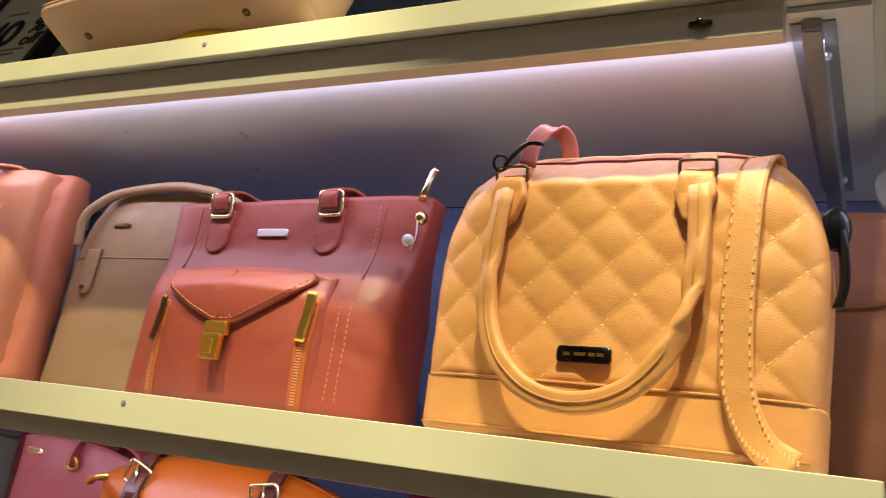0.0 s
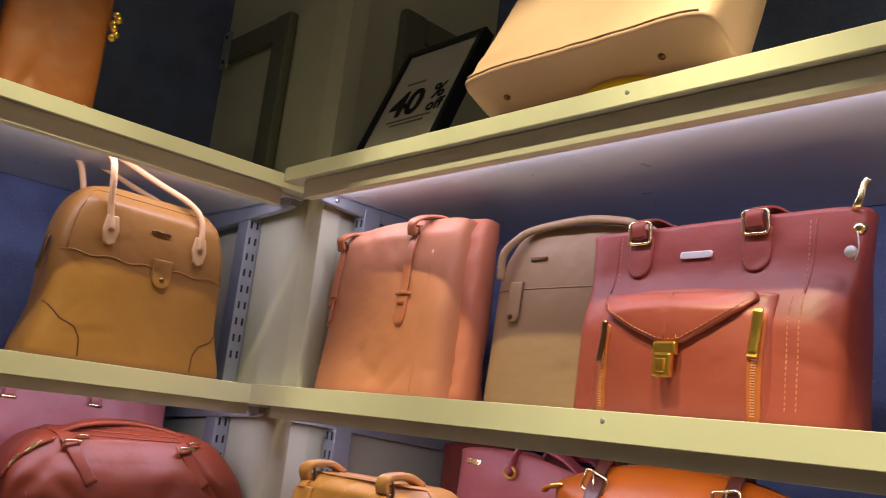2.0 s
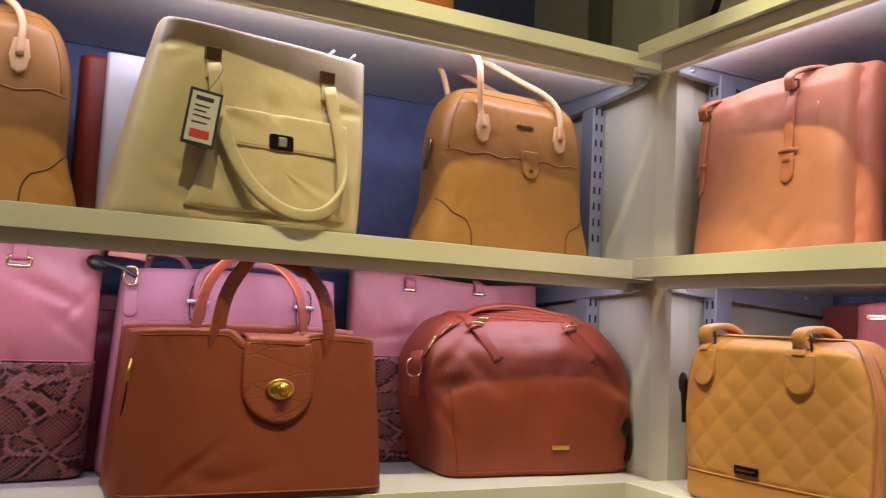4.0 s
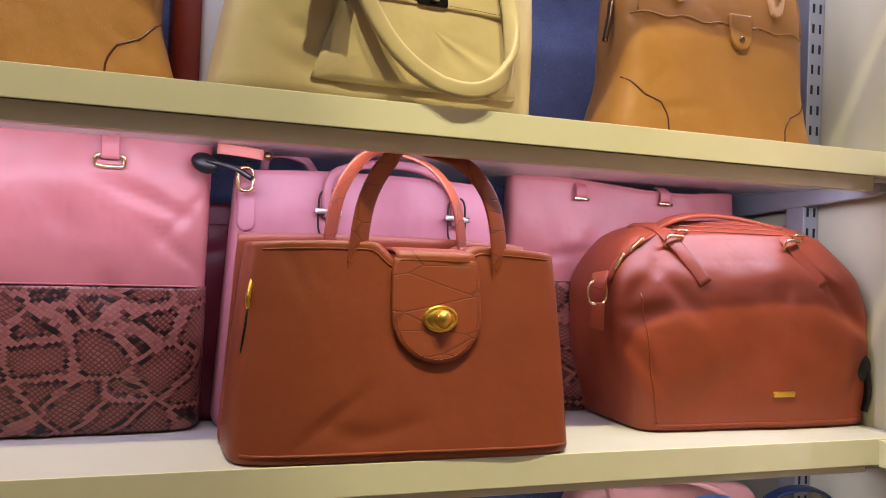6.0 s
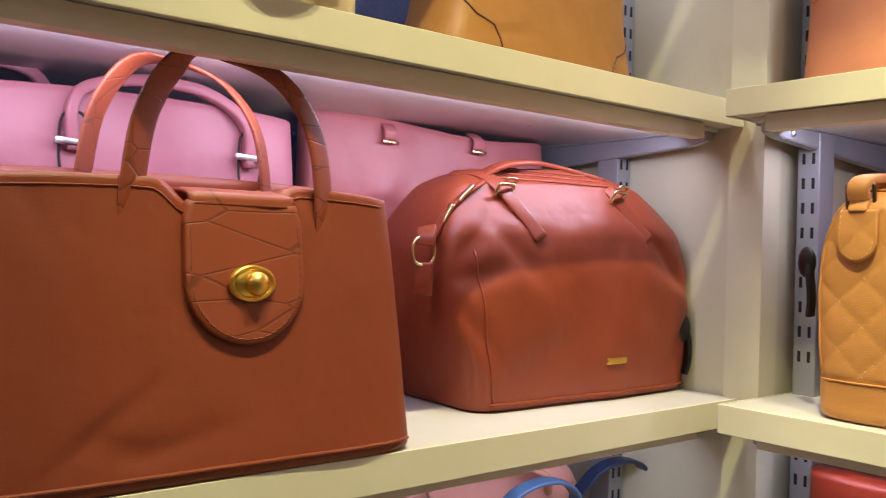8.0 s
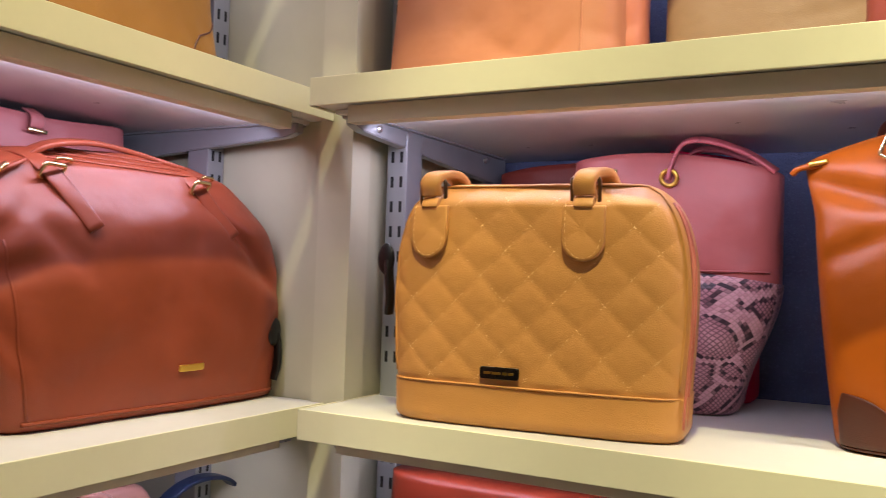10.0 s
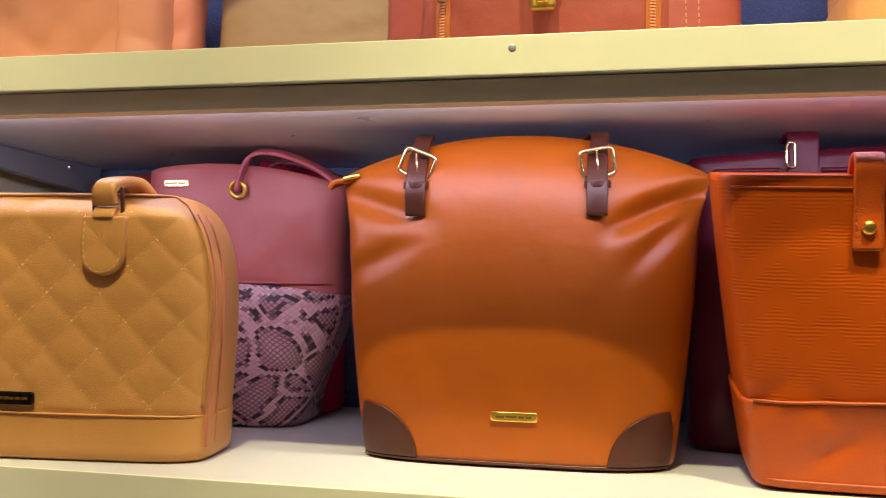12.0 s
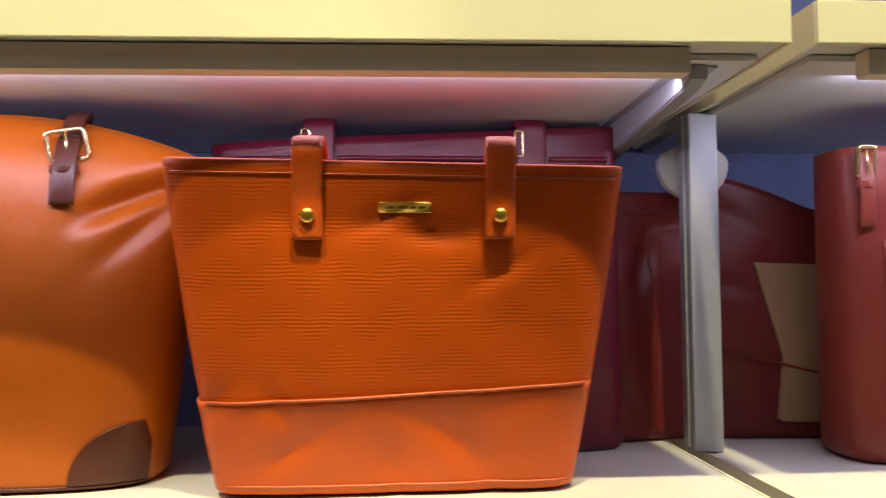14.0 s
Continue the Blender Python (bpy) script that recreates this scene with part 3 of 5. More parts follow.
clip = thing("spring_clip", pose(-0.095, YR + 0.014, S3 - 0.040), "small dark metal spring clip on a shelf lip", "clip")
strap("jaw", [(-0.009, 0.0, -0.004), (0, -0.004, -0.006), (0.009, 0.0, -0.004)], 0.005, 0.003, M_GUN, clip, (0, 0, 1), n=5)
stud("pivot", (0.0, -0.005, -0.004), 0.003, M_GUN, clip)

# bezels for the assumed lamps in the ceiling, out of view
for x, y, *_ in SPOTS:
    t = thing("downlight", pose(x, y, CEIL), "small round ceiling spotlight, assumed and out of view", "downlight", "ceiling spotlights")
    bm = bmesh.new()
    sweep_into(bm, [Vector((0.06 * math.cos(a * math.pi / 12), 0.06 * math.sin(a * math.pi / 12), -0.004)) for a in range(24)], 0.014, 0.014, (0, 0, 1), True, 8)
    part("bezel", bm, M_COLLAR, t)

# ---------------------------------------------------------------- goods: shared pieces


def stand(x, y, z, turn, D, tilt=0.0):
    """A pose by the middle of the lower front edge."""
    return pose(x, y, z, 0, 0, turn) @ pose(0, 0, 0, tilt) @ pose(0, D / 2, 0) @ view_stretch(z)


def plate(form, x, z, w, h, material, parent, bars=0, off=0.001, label="small metal name plate"):
    p = form.patch("name_plate", rrect(x, z, w, h, min(w, h) * 0.15), material, parent, off, 0.002, label, n=40)
    if bars:
        bm = bmesh.new()
        for x0, x1 in ((-0.38, -0.20), (-0.17, 0.06), (0.10, 0.22), (0.25, 0.38)):
            c = form.on(x + w * (x0 + x1) / 2, z, off + 0.0022)
            add_box(bm, c.x - w * (x1 - x0) / 2, c.x + w * (x1 - x0) / 2, c.y - 0.0003, c.y + 0.0004, c.z - h * 0.11, c.z + h * 0.11)
        part("worn_letters", bm, M_LETTER, p, "", False)
    return p


def security_tag(at, turn=0.0):
    t = thing("security_tag", at, "black plastic anti-theft tag clipped on a bag", "security tag", "security tags")
    strap("clip", [(0, 0, 0.012), (0.004, -0.004, -0.012), (0.006, -0.003, -0.040), (0.002, 0, -0.062)], 0.012, 0.007, M_BLACK, t, (0, 1, 0))
    h = stud("head", (-0.002, -0.003, 0.004), 0.013, M_BLACK, t, 0.4)
    for v in h.data.vertices:
        v.co.z = 0.004 + (v.co.z - 0.004) * 1.5
    return t


def buckle_strap(form, x, z0, z1, w, leather_mat, metal_mat, parent, size=(0.030, 0.026), spin=0.0):
    """A short strap end threaded through a prong buckle on the front."""
    pts = [form.on(x, z, 0.004 + 0.004 * math.sin(math.pi * i / 7)) for i, z in enumerate([z1 - (z1 - z0) * i / 7 for i in range(8)])]
    s = strap("strap_end", pts, w, 0.004, leather_mat, parent, (1, 0, -math.tan(radians(spin)) * 0.6), n=3)
    c = form.on(x, z1 - 0.012, 0.009)
    b = ring("buckle", c, size[0], size[1], 0.0021, metal_mat, parent, 8, 6, "polished buckle", 0.25, spin)
    strap("prong", [c + Vector((-0.001, -0.002, 0.012)), c + Vector((0.001, -0.003, -0.013))], 0.0028, 0.0028, metal_mat, b, n=2, seg=6)
    k = form.on(x, z1 - 0.035, 0.010)
    strap("keeper", [k + Vector((-w * 0.58, 0.005, 0)), k + Vector((0, -0.001, 0.0)), k + Vector((w * 0.58, 0.005, 0))], 0.008, 0.003, leather_mat, parent, (0, 0, 1), n=4)
    return s


def zip_run(form, line, material, parent, off=0.001):
    """Zip teeth as short bars across the line."""
    z = form.stitch([line], material, parent, off, 0.003, 0.0018, 0.0055, "metal zip teeth")
    z.name = "zip_teeth"
    return z


def quilt(period, amp, low, tall):
    def f(x, z, side):
        if side > 0:
            return 0.0
        a = abs(math.sin(math.pi * (x + z * tall) / period)) * abs(math.sin(math.pi * (x - z * tall) / period))
        return amp * a ** 0.45 * ease(low, low + 0.006, z) + 0.0012 * noise.noise(Vector((x * 9, z * 9, 3.1)))
    return f


def quilt_lines(form, period, tall, low, inset=0.95):
    out = []
    k = int((form.W + form.H * tall) / period) + 2
    for sgn in (1, -1):
        for i in range(-k, k + 1):
            cur = []
            for j in range(121):
                z = low + (form.H - low) * j / 120
                x = sgn * (i * period) - sgn * z * tall
                a, _ = form.half(min(z / form.H, 1))
                if abs(x) < a * inset and z < form.H * 0.965:
                    cur.append((x, z))
                elif len(cur) > 3:
                    out.append(cur)
                    cur = []
                else:
                    cur = []
            if len(cur) > 3:
                out.append(cur)
    return out


def domed(start, topw, p=2.0, base=1.0):
    def f(v):
        if v < start:
            return base + (1 - base) * ease(0, start, v)
        t = (v - start) / (1 - start)
        return topw + (1 - topw) * max(1 - t ** p, 0) ** (1 / p)
    return f


def edge_line(form, inset, z0, z1, sgn, n=24):
    return [(sgn * (form.half(z / form.H)[0] - inset), z) for z in [z0 + (z1 - z0) * i / (n - 1) for i in range(n)]]


def outline_seam(form, inset, z0, material, parent, r=0.0013, top=0.985):
    """One piped seam up one side, over the top and down the other."""
    a = edge_line(form, inset, z0, form.H * top, -1)
    return form.seam("piping", a + edge_line(form, inset, z0, form.H * top, 1)[::-1], r, material, parent, 0.0004)


# ---------------------------------------------------------------- goods on the middle shelf along x


def quilted_satchel():
    D = 0.15
    t = thing("quilted_handbag", stand(-0.170, 0.808, S2, 0, D), "large mustard quilted leather handbag with long looped handle", "handbag", "handbags")
    f = Form(0.352, 0.272, D, domed(0.56, 0.58, 2.1, 0.98), lambda v: 1 - 0.18 * v - 0.3 * ease(0.86, 1, v), lambda s: 1.0, 5, 0.012, quilt(0.053, 0.0028, 0.054, 1.0))
    f.mesh("body", L_Q1, t, 110, 110)
    lines = quilt_lines(f, 0.053, 1.0, 0.056)
    f.stitch(lines, M_THREAD, t, 0.0006)
    band = Form(0.355, 0.272, D + 0.003, f.wide, f.deep, f.top, 5, 0.012)
    band.mesh("base_band", L_Q1, t, 14, 60, 0.0, 0.195, label="plain leather base band")
    f.seam("band_seam", [(-0.169 + 0.338 * i / 30, 0.0535) for i in range(31)], 0.0014, L_Q2, t, 0.002)
    band.seam("foot_piping", [(-0.165 + 0.330 * i / 30, 0.010) for i in range(31)], 0.0016, L_Q2, t, 0.001)
    plate(f, -0.011, 0.078, 0.048, 0.014, M_GUN, t, 7, 0.004, "dark bronze name plate")
    for x in (-0.101, 0.071):
        f.patch("handle_tab", [(x - 0.013, 0.243), (x + 0.013, 0.243), (x + 0.018, 0.222), (x + 0.010, 0.200), (x, 0.192), (x - 0.010, 0.200), (x - 0.018, 0.222)], L_Q1, t, 0.005, 0.006, n=40)
        c = f.on(x, 0.246, 0.010)
        f.patch("ring_tab", rrect(x, 0.257, 0.024, 0.022, 0.003), L_Q1, t, 0.002, 0.004)
        ring("ring", c, 0.031, 0.015, 0.0016, M_BRONZE, t, 15, 0, "dark bronze ring", 0.3)
    pts = []
    for i in range(25):
        a = math.pi * i / 24
        x = -0.013 - 0.089 * math.cos(a) * (1 + 0.24 * math.sin(a))
        z = 0.226 - 0.192 * math.sin(a) ** 0.75
        pts.append(f.on(x, z, 0.013 + 0.016 * math.sin(a)))
    strap("handle", pts, 0.019, 0.011, L_Q1, t, (0.25, 0, 1), "rolled leather handle", 3)
    rim = [p + Vector((0, -0.0058, 0)) for p in pts]
    strap("handle_seam", rim, 0.0022, 0.0022, L_Q2, t, n=3, seg=6)
    long_strap = [(0.124, 0.015, 0.250), (0.122, -0.025, 0.268), f.on(0.116, 0.250, 0.004), f.on(0.113, 0.21, 0.008), f.on(0.111, 0.13, 0.010), f.on(0.115, 0.06, 0.011),
                  f.on(0.132, 0.02, 0.013), Vector((0.157, -0.086, 0.004))]
    strap("shoulder_strap", long_strap, 0.026, 0.0035, L_Q1, t, (1, 0, 0.12), "long stitched shoulder strap", 8)
    bm = bmesh.new()
    path = spline(long_strap, 24)
    for i in range(8, len(path) - 6, 3):
        for dx in (-0.0105, 0.0105):
            c = path[i] + Vector((dx, -0.0022, 0))
            add_box(bm, c.x - 0.0006, c.x + 0.0006, c.y - 0.0006, c.y + 0.001, c.z - 0.002, c.z + 0.002)
    tagged(part("strap_stitching", bm, M_THREAD, t, "", False), kind="stuff")
    strap("top_loop", [(-0.090, -0.060, 0.258), (-0.088, -0.055, 0.283), (-0.078, -0.045, 0.300), (-0.064, -0.03, 0.296), (-0.062, -0.015, 0.266)], 0.016, 0.004, L_PKSIDE, t, (1, 0.6, 0), "folded strap end", 6)
    strap("snap_hook", [(-0.108, -0.072, 0.253), (-0.098, -0.075, 0.264), (-0.088, -0.070, 0.276), (-0.076, -0.060, 0.279)], 0.0042, 0.004, M_GUN, t, label="dark metal snap hook", n=5, seg=8)
    ring("hook_eye", (-0.112, -0.074, 0.256), 0.013, 0.015, 0.0015, M_GUN, t, 10, 30, "", 1.0)
    f.seam("top_zip", [(-0.12 + 0.24 * i / 20, 0.266) for i in range(21)], 0.0018, L_PKSIDE, t, 0.0)
    security_tag(pose(0.008, 0.86, S2 + 0.20, 0, 0, 20))


def pocket_tote():
    D = 0.14
    t = thing("pocket_tote", stand(-0.609, 0.868, S2, 0, D, -2), "rose berry leather tote with a buckled flap pocket", "handbag", "handbags")
    f = Form(0.388, 0.264, D, lambda v: 0.95 + 0.05 * v - 0.02 * math.sin(math.pi * v), lambda v: 1 - 0.15 * v - 0.42 * ease(0.42, 0.80, v), lambda s: 1 + 0.012 * s, 5, 0.012, creases(4.0, 0.0016))
    f.mesh("body", L_TB, t, 50, 60, open_top=True, rim=0.006)
    for x in (-0.101, 0.067):
        f.patch("handle_tab", tongue(x, 0.250, 0.036, 0.058), L_TB, t, 0.001, 0.0025)
        f.stitch([[(q[0] * 0.86 + x * 0.14, q[1] + 0.002) for q in tongue(x, 0.250, 0.036, 0.058)[1:]]], M_THREADD, t, 0.0042)
        c = f.on(x, 0.255, 0.009)
        ring("ring", c, 0.032, 0.030, 0.0026, M_PALEGOLD, t, 6, 0, "pale gold square ring", 0.28)
        strap("handle_end", [c + Vector((0, -0.001, -0.008)), c + Vector((0, -0.004, 0.012)), c + Vector((0.008, 0.02, 0.022)), c + Vector((0.03, 0.05, 0.006)), c + Vector((0.04, 0.06, -0.02))], 0.022, 0.005, L_TB, t, (1, 0, 0), n=6)
    plate(f, -0.016, 0.220, 0.046, 0.010, M_NICKEL, t, 0)
    # pocket
    P = Form(0.258, 0.166, 0.06, lambda v: 1 - 0.06 * v, lambda v: 0.85 + 0.3 * math.sin(math.pi * min(v * 1.1, 1)) - 0.5 * ease(0.8, 1, v), lambda s: 1 - 0.05 * s * s, 3.4, 0.01, creases(2.0, 0.002))
    pk = P.mesh("pocket", L_TB, t, 30, 44, label="bulging front pocket")
    pk.location = (-0.013, -0.052, 0.001)
    flap = [(-0.112, 0.160), (0.098, 0.160), (0.104, 0.150), (0.090, 0.134), (0.050, 0.108), (0.021, 0.092), (-0.009, 0.092), (-0.050, 0.108), (-0.100, 0.134), (-0.116, 0.150)]
    P.patch("flap", flap, L_TB, pk, 0.004, 0.004, "pointed pocket flap", n=80, puff=0.004)
    P.seam("flap_fold", [(-0.004, 0.158), (0.000, 0.096)], 0.0010, L_TB, pk, 0.0105)
    P.stitch([[(0.014, 0.156), (0.016, 0.096)], [(-0.006 + (q[0] + 0.006) * 0.94, q[1] * 0.95 + 0.009) for q in flap[2:]]], M_THREADT, pk, 0.0100)
    c = P.on(0.004, 0.074, 0.010)
    cl = box("clasp", c.x - 0.016, c.x + 0.016, c.y - 0.005, c.y + 0.004, c.z + 0.002, c.z + 0.018, M_GOLD, pk, "gold tuck clasp", 0.003)
    box("clasp_tongue", c.x - 0.0125, c.x + 0.0125, c.y - 0.008, c.y + 0.002, c.z - 0.026, c.z + 0.004, M_GOLD, cl, "", 0.0035)
    box("clasp_bar", c.x - 0.006, c.x + 0.006, c.y - 0.011, c.y - 0.007, c.z - 0.020, c.z - 0.004, M_GOLD, cl, "", 0.0015)
    for x, zs in ((0.108, 0.140), (-0.100, 0.128)):
        P.patch("zip_tape", rrect(x + 0.001, zs * 0.48, 0.015, zs * 0.90, 0.003), L_TBP, pk, 0.0006, 0.0012, "ochre zip tape", n=40)
        zip_run(P, [(x, 0.010), (x + 0.001, zs - 0.03)], M_THREADT, pk, 0.0028)
        q = P.on(x + 0.002, zs - 0.030, 0.006)
        strap("zip_pull", [q + Vector((0.001, 0, 0.024)), q, q + Vector((-0.002, -0.003, -0.032))], 0.013 if x > 0 else 0.007, 0.004, M_GOLD if x > 0 else M_BRONZE, pk, (1, 0, 0), "gold zip pull", 5)
    f.stitch([[(0.128, 0.02), (0.124, 0.16)], [(0.140, 0.02), (0.137, 0.16)], [(0.133, 0.16), (0.132, 0.255)], [(-0.134, 0.19), (-0.135, 0.255)]], M_THREADT, t, 0.0008)
    f.seam("side_seam", [(0.137, 0.16), (0.139, 0.255)], 0.0012, L_TB, t)
    f.seam("side_seam", [(-0.138, 0.17), (-0.141, 0.255)], 0.0012, L_TB, t)
    strap("zip_end", [(0.175, -0.02, 0.262), (0.187, -0.03, 0.270), (0.192, -0.03, 0.29), (0.197, -0.03, 0.298)], 0.008, 0.004, M_PALEGOLD, t, n=5)
    stud("side_stud", (0.193, -0.04, 0.235), 0.008, M_PALEGOLD, t, 1.0)
    strap("hang_tag_string", [(0.192, -0.045, 0.23), (0.196, -0.05, 0.21), (0.192, -0.05, 0.195)], 0.0015, 0.0015, M_COLLAR, t, n=5, seg=6)
    stud("white_toggle", (0.188, -0.052, 0.205), 0.007, M_COLLAR, t, 0.8)


def salmon_tote():
    D = 0.13
    t = thing("salmon_tote", stand(-1.195, 0.840, S2, 3, D, -2), "salmon orange leather tote with two hanging strap tabs", "handbag", "handbags")
    f = Form(0.305, 0.308, D, lambda v: 1 - 0.02 * math.sin(math.pi * v), lambda v: 1 - 0.25 * v - 0.2 * ease(0.9, 1, v), lambda s: 0.975 + 0.03 * ease(-1, 0.1, s), 4.5, 0.010, creases(7.3, 0.004, 6))
    f.mesh("body", L_PK, t, 50, 60, open_top=True, rim=0.008)
    for x, top in ((-0.136, 0.294), (0.062, 0.308)):
        pts = [f.on(x, z, 0.005) for z in (top - 0.012, 0.24, 0.19, 0.155)]
        strap("strap_tab", pts, 0.016, 0.004, L_PKS, t, (1, 0, 0), n=6)
        f.patch("strap_end", tongue(x, 0.175, 0.024, 0.054), L_PKS, t, 0.002, 0.003)
        strap("keeper", [f.on(x - 0.018, 0.175, 0.003), f.on(x, 0.175, 0.009), f.on(x + 0.018, 0.175, 0.003)], 0.006, 0.003, L_PKS, t, (0, 0, 1), n=5)
        c = f.on(x, top - 0.022, 0.008)
        ring("ring", c, 0.026, 0.014, 0.002, M_BRONZE, t, 10, 0, "dark bronze ring", 0.35)
        strap("handle_end", [f.on(x - 0.003, top - 0.03, 0.006), c + Vector((0, -0.006, 0.012)), c + Vector((0.012, 0.01, 0.026)), c + Vector((0.03, 0.03, 0.028)), c + Vector((0.045, 0.05, 0.018))], 0.020, 0.006, L_PKS, t, (1, 0, -0.1), n=6)
    f.seam("front_fold", [(0.112, 0.01), (0.108, 0.25)], 0.0012, L_PK, t)
    side = Form(0.318, 0.310, D * 0.8, f.wide, f.deep, f.top, 4, 0.012, creases(1.2, 0.009, 11))
    g = side.mesh("gusset", L_PKG, t, 30, 40, label="pink soft side gusset", open_top=True)
    g.location = (0.012, 0.026, 0.004)


def domed_satchel(t, mat, handle_mat, W=0.375, H=0.318, D=0.15, rise=0.062, fall=-0.02):
    f = Form(W, H, D, lambda v: (1.0 - 0.12 * ease(0, 0.35, v)) * (1 if v < 0.55 else 0.58 + 0.42 * max(1 - ((v - 0.55) / 0.45) ** 2.2, 0) ** (1 / 2.2)),
             lambda v: 1 - 0.3 * v - 0.25 * ease(0.88, 1, v), lambda s: 1.0, 4.5, 0.012, creases(W * 31, 0.002))
    f.mesh("body", mat, t, 60, 60)
    f.seam("yoke_seam", [(-0.158 + 0.316 * i / 30, 0.186 + 0.003 * math.sin(i)) for i in range(31)], 0.0014, mat, t)
    outline_seam(f, 0.014, 0.19, mat, t, 0.0016, 0.96)
    for sg in (-1, 1):
        f.seam("corner_seam", [(sg * 0.165, 0.095), (sg * 0.145, 0.070), (sg * 0.118, 0.058), (sg * 0.108, 0.040), (sg * 0.106, 0.01)], 0.0013, L_DKBROWN, t)
    x0 = 0.022
    f.patch("closing_tab", tongue(x0, 0.204, 0.036, 0.054), mat, t, 0.002, 0.0035)
    stud("snap", f.on(x0, 0.166, 0.006), 0.005, M_BRONZE, t)
    plate(f, 0.012, 0.252, 0.038, 0.006, M_BRONZE, t)
    for sg, x in ((-1, -0.085), (1, 0.090)):
        f.patch("handle_tab", [(x - 0.010, 0.262), (x + 0.010, 0.262), (x + 0.015, 0.235), (x + 0.010, 0.213), (x, 0.207), (x - 0.010, 0.213), (x - 0.015, 0.235)], handle_mat, t, 0.002, 0.004)
    for y, dz in ((-1, 0.0), (1, 0.006)):
        b = f.on(-0.085, 0.25, 0.006).y if y < 0 else 0.045
        e = f.on(0.090, 0.25, 0.006).y if y < 0 else 0.045
        pts = [(-0.085, b, 0.235 if y < 0 else 0.27), (-0.092, b + 0.004, 0.275), (-0.112, b + 0.015 * y, H + rise * 0.6 + dz), (-0.135, b + 0.02, H + rise + dz), (-0.10, b + 0.025, H + rise + dz - 0.002),
               (0.0, b + 0.022, H + rise * 0.45 + dz), (0.062, b + 0.015, H + rise * 0.10 + dz), (0.088, e + 0.006, H - 0.025), (0.090, e, 0.235 if y < 0 else 0.27)]
        strap("handle", pts, 0.012, 0.012, handle_mat, t, (0, 1, 0), "rolled leather handle", 8)
    strap("side_clip", [(-W / 2 * 0.9, -0.01, 0.21), (-W / 2 * 0.93, -0.014, 0.18), (-W / 2 * 0.95, -0.01, 0.15)], 0.010, 0.006, M_BRONZE, t, (0, 1, 0), "bronze side clip", 5)
    return f


def taupe_satchel():
    D = 0.12
    t = thing("taupe_satchel", stand(-0.83, 0.925, S2, 0, D), "taupe leather satchel with rolled handles", "handbag", "handbags")
    f = Form(0.37, 0.285, D, domed(0.6, 0.6, 2.2, 1.0), lambda v: 1 - 0.3 * v, lambda s: 1.0, 4.5, 0.012, creases(5.5, 0.002))
    f.mesh("body", L_TAUPE, t, 40, 50)
    f.seam("yoke_seam", [(-0.18 + 0.36 * i / 20, 0.19) for i in range(21)], 0.0012, L_TAUPE, t)
    f.patch("closing_tab", tongue(-0.125, 0.202, 0.028, 0.066), L_TAUPE, t, 0.002, 0.0035)
    f.seam("tab_edge", tongue(-0.125, 0.202, 0.028, 0.066)[1:] + [(-0.111, 0.202)], 0.0010, L_DKBROWN, t, 0.002)
    stud("snap", f.on(-0.127, 0.145, 0.006), 0.005, M_BRONZE, t)
    plate(f, -0.085, 0.238, 0.034, 0.006, M_BRONZE, t)
    for b in (-0.055, 0.02):
        strap("handle", [(-0.155, b, 0.205), (-0.150, b - 0.004, 0.245), (-0.130, b, 0.268), (-0.095, b + 0.004, 0.284), (0.0, b, 0.290), (0.06, b, 0.284), (0.10, b, 0.27), (0.11, b, 0.22)], 0.013, 0.013, L_TAUPE, t, (0, 1, 0), n=8)


def brown_box_bag():
    D = 0.14
    t = thing("brown_flap_bag", stand(-0.06, 1.0, S2, 0, D), "dark brown leather flap bag behind a quilted handbag", "handbag", "handbags")
    f = Form(0.30, 0.27, D, lambda v: 1.0, lambda v: 1 - 0.15 * v, lambda s: 1.0, 6, 0.012, creases(9.1, 0.002))
    f.mesh("body", L_BROWN, t, 30, 40)
    f.patch("flap", [(-0.14, 0.262), (0.145, 0.262), (0.145, 0.185), (0.09, 0.172), (0, 0.165), (-0.09, 0.172), (-0.14, 0.185)], L_BROWN, t, 0.001, 0.004, n=60)


quilted_satchel()
pocket_tote()
salmon_tote()
taupe_satchel()
brown_box_bag()

# ---------------------------------------------------------------- goods on the middle shelf along y
camel = thing("camel_satchel", wall_pose(-1.527, 0.597, S2, 2) @ pose(0, 0.075, 0), "camel leather domed satchel with rolled handles", "handbag", "handbags")
domed_satchel(camel, L_BEIGE, L_HANDLE)
copy_thing(camel, wall_pose(-1.56, -0.362, S2, -4) @ pose(0, 0.075, 0))


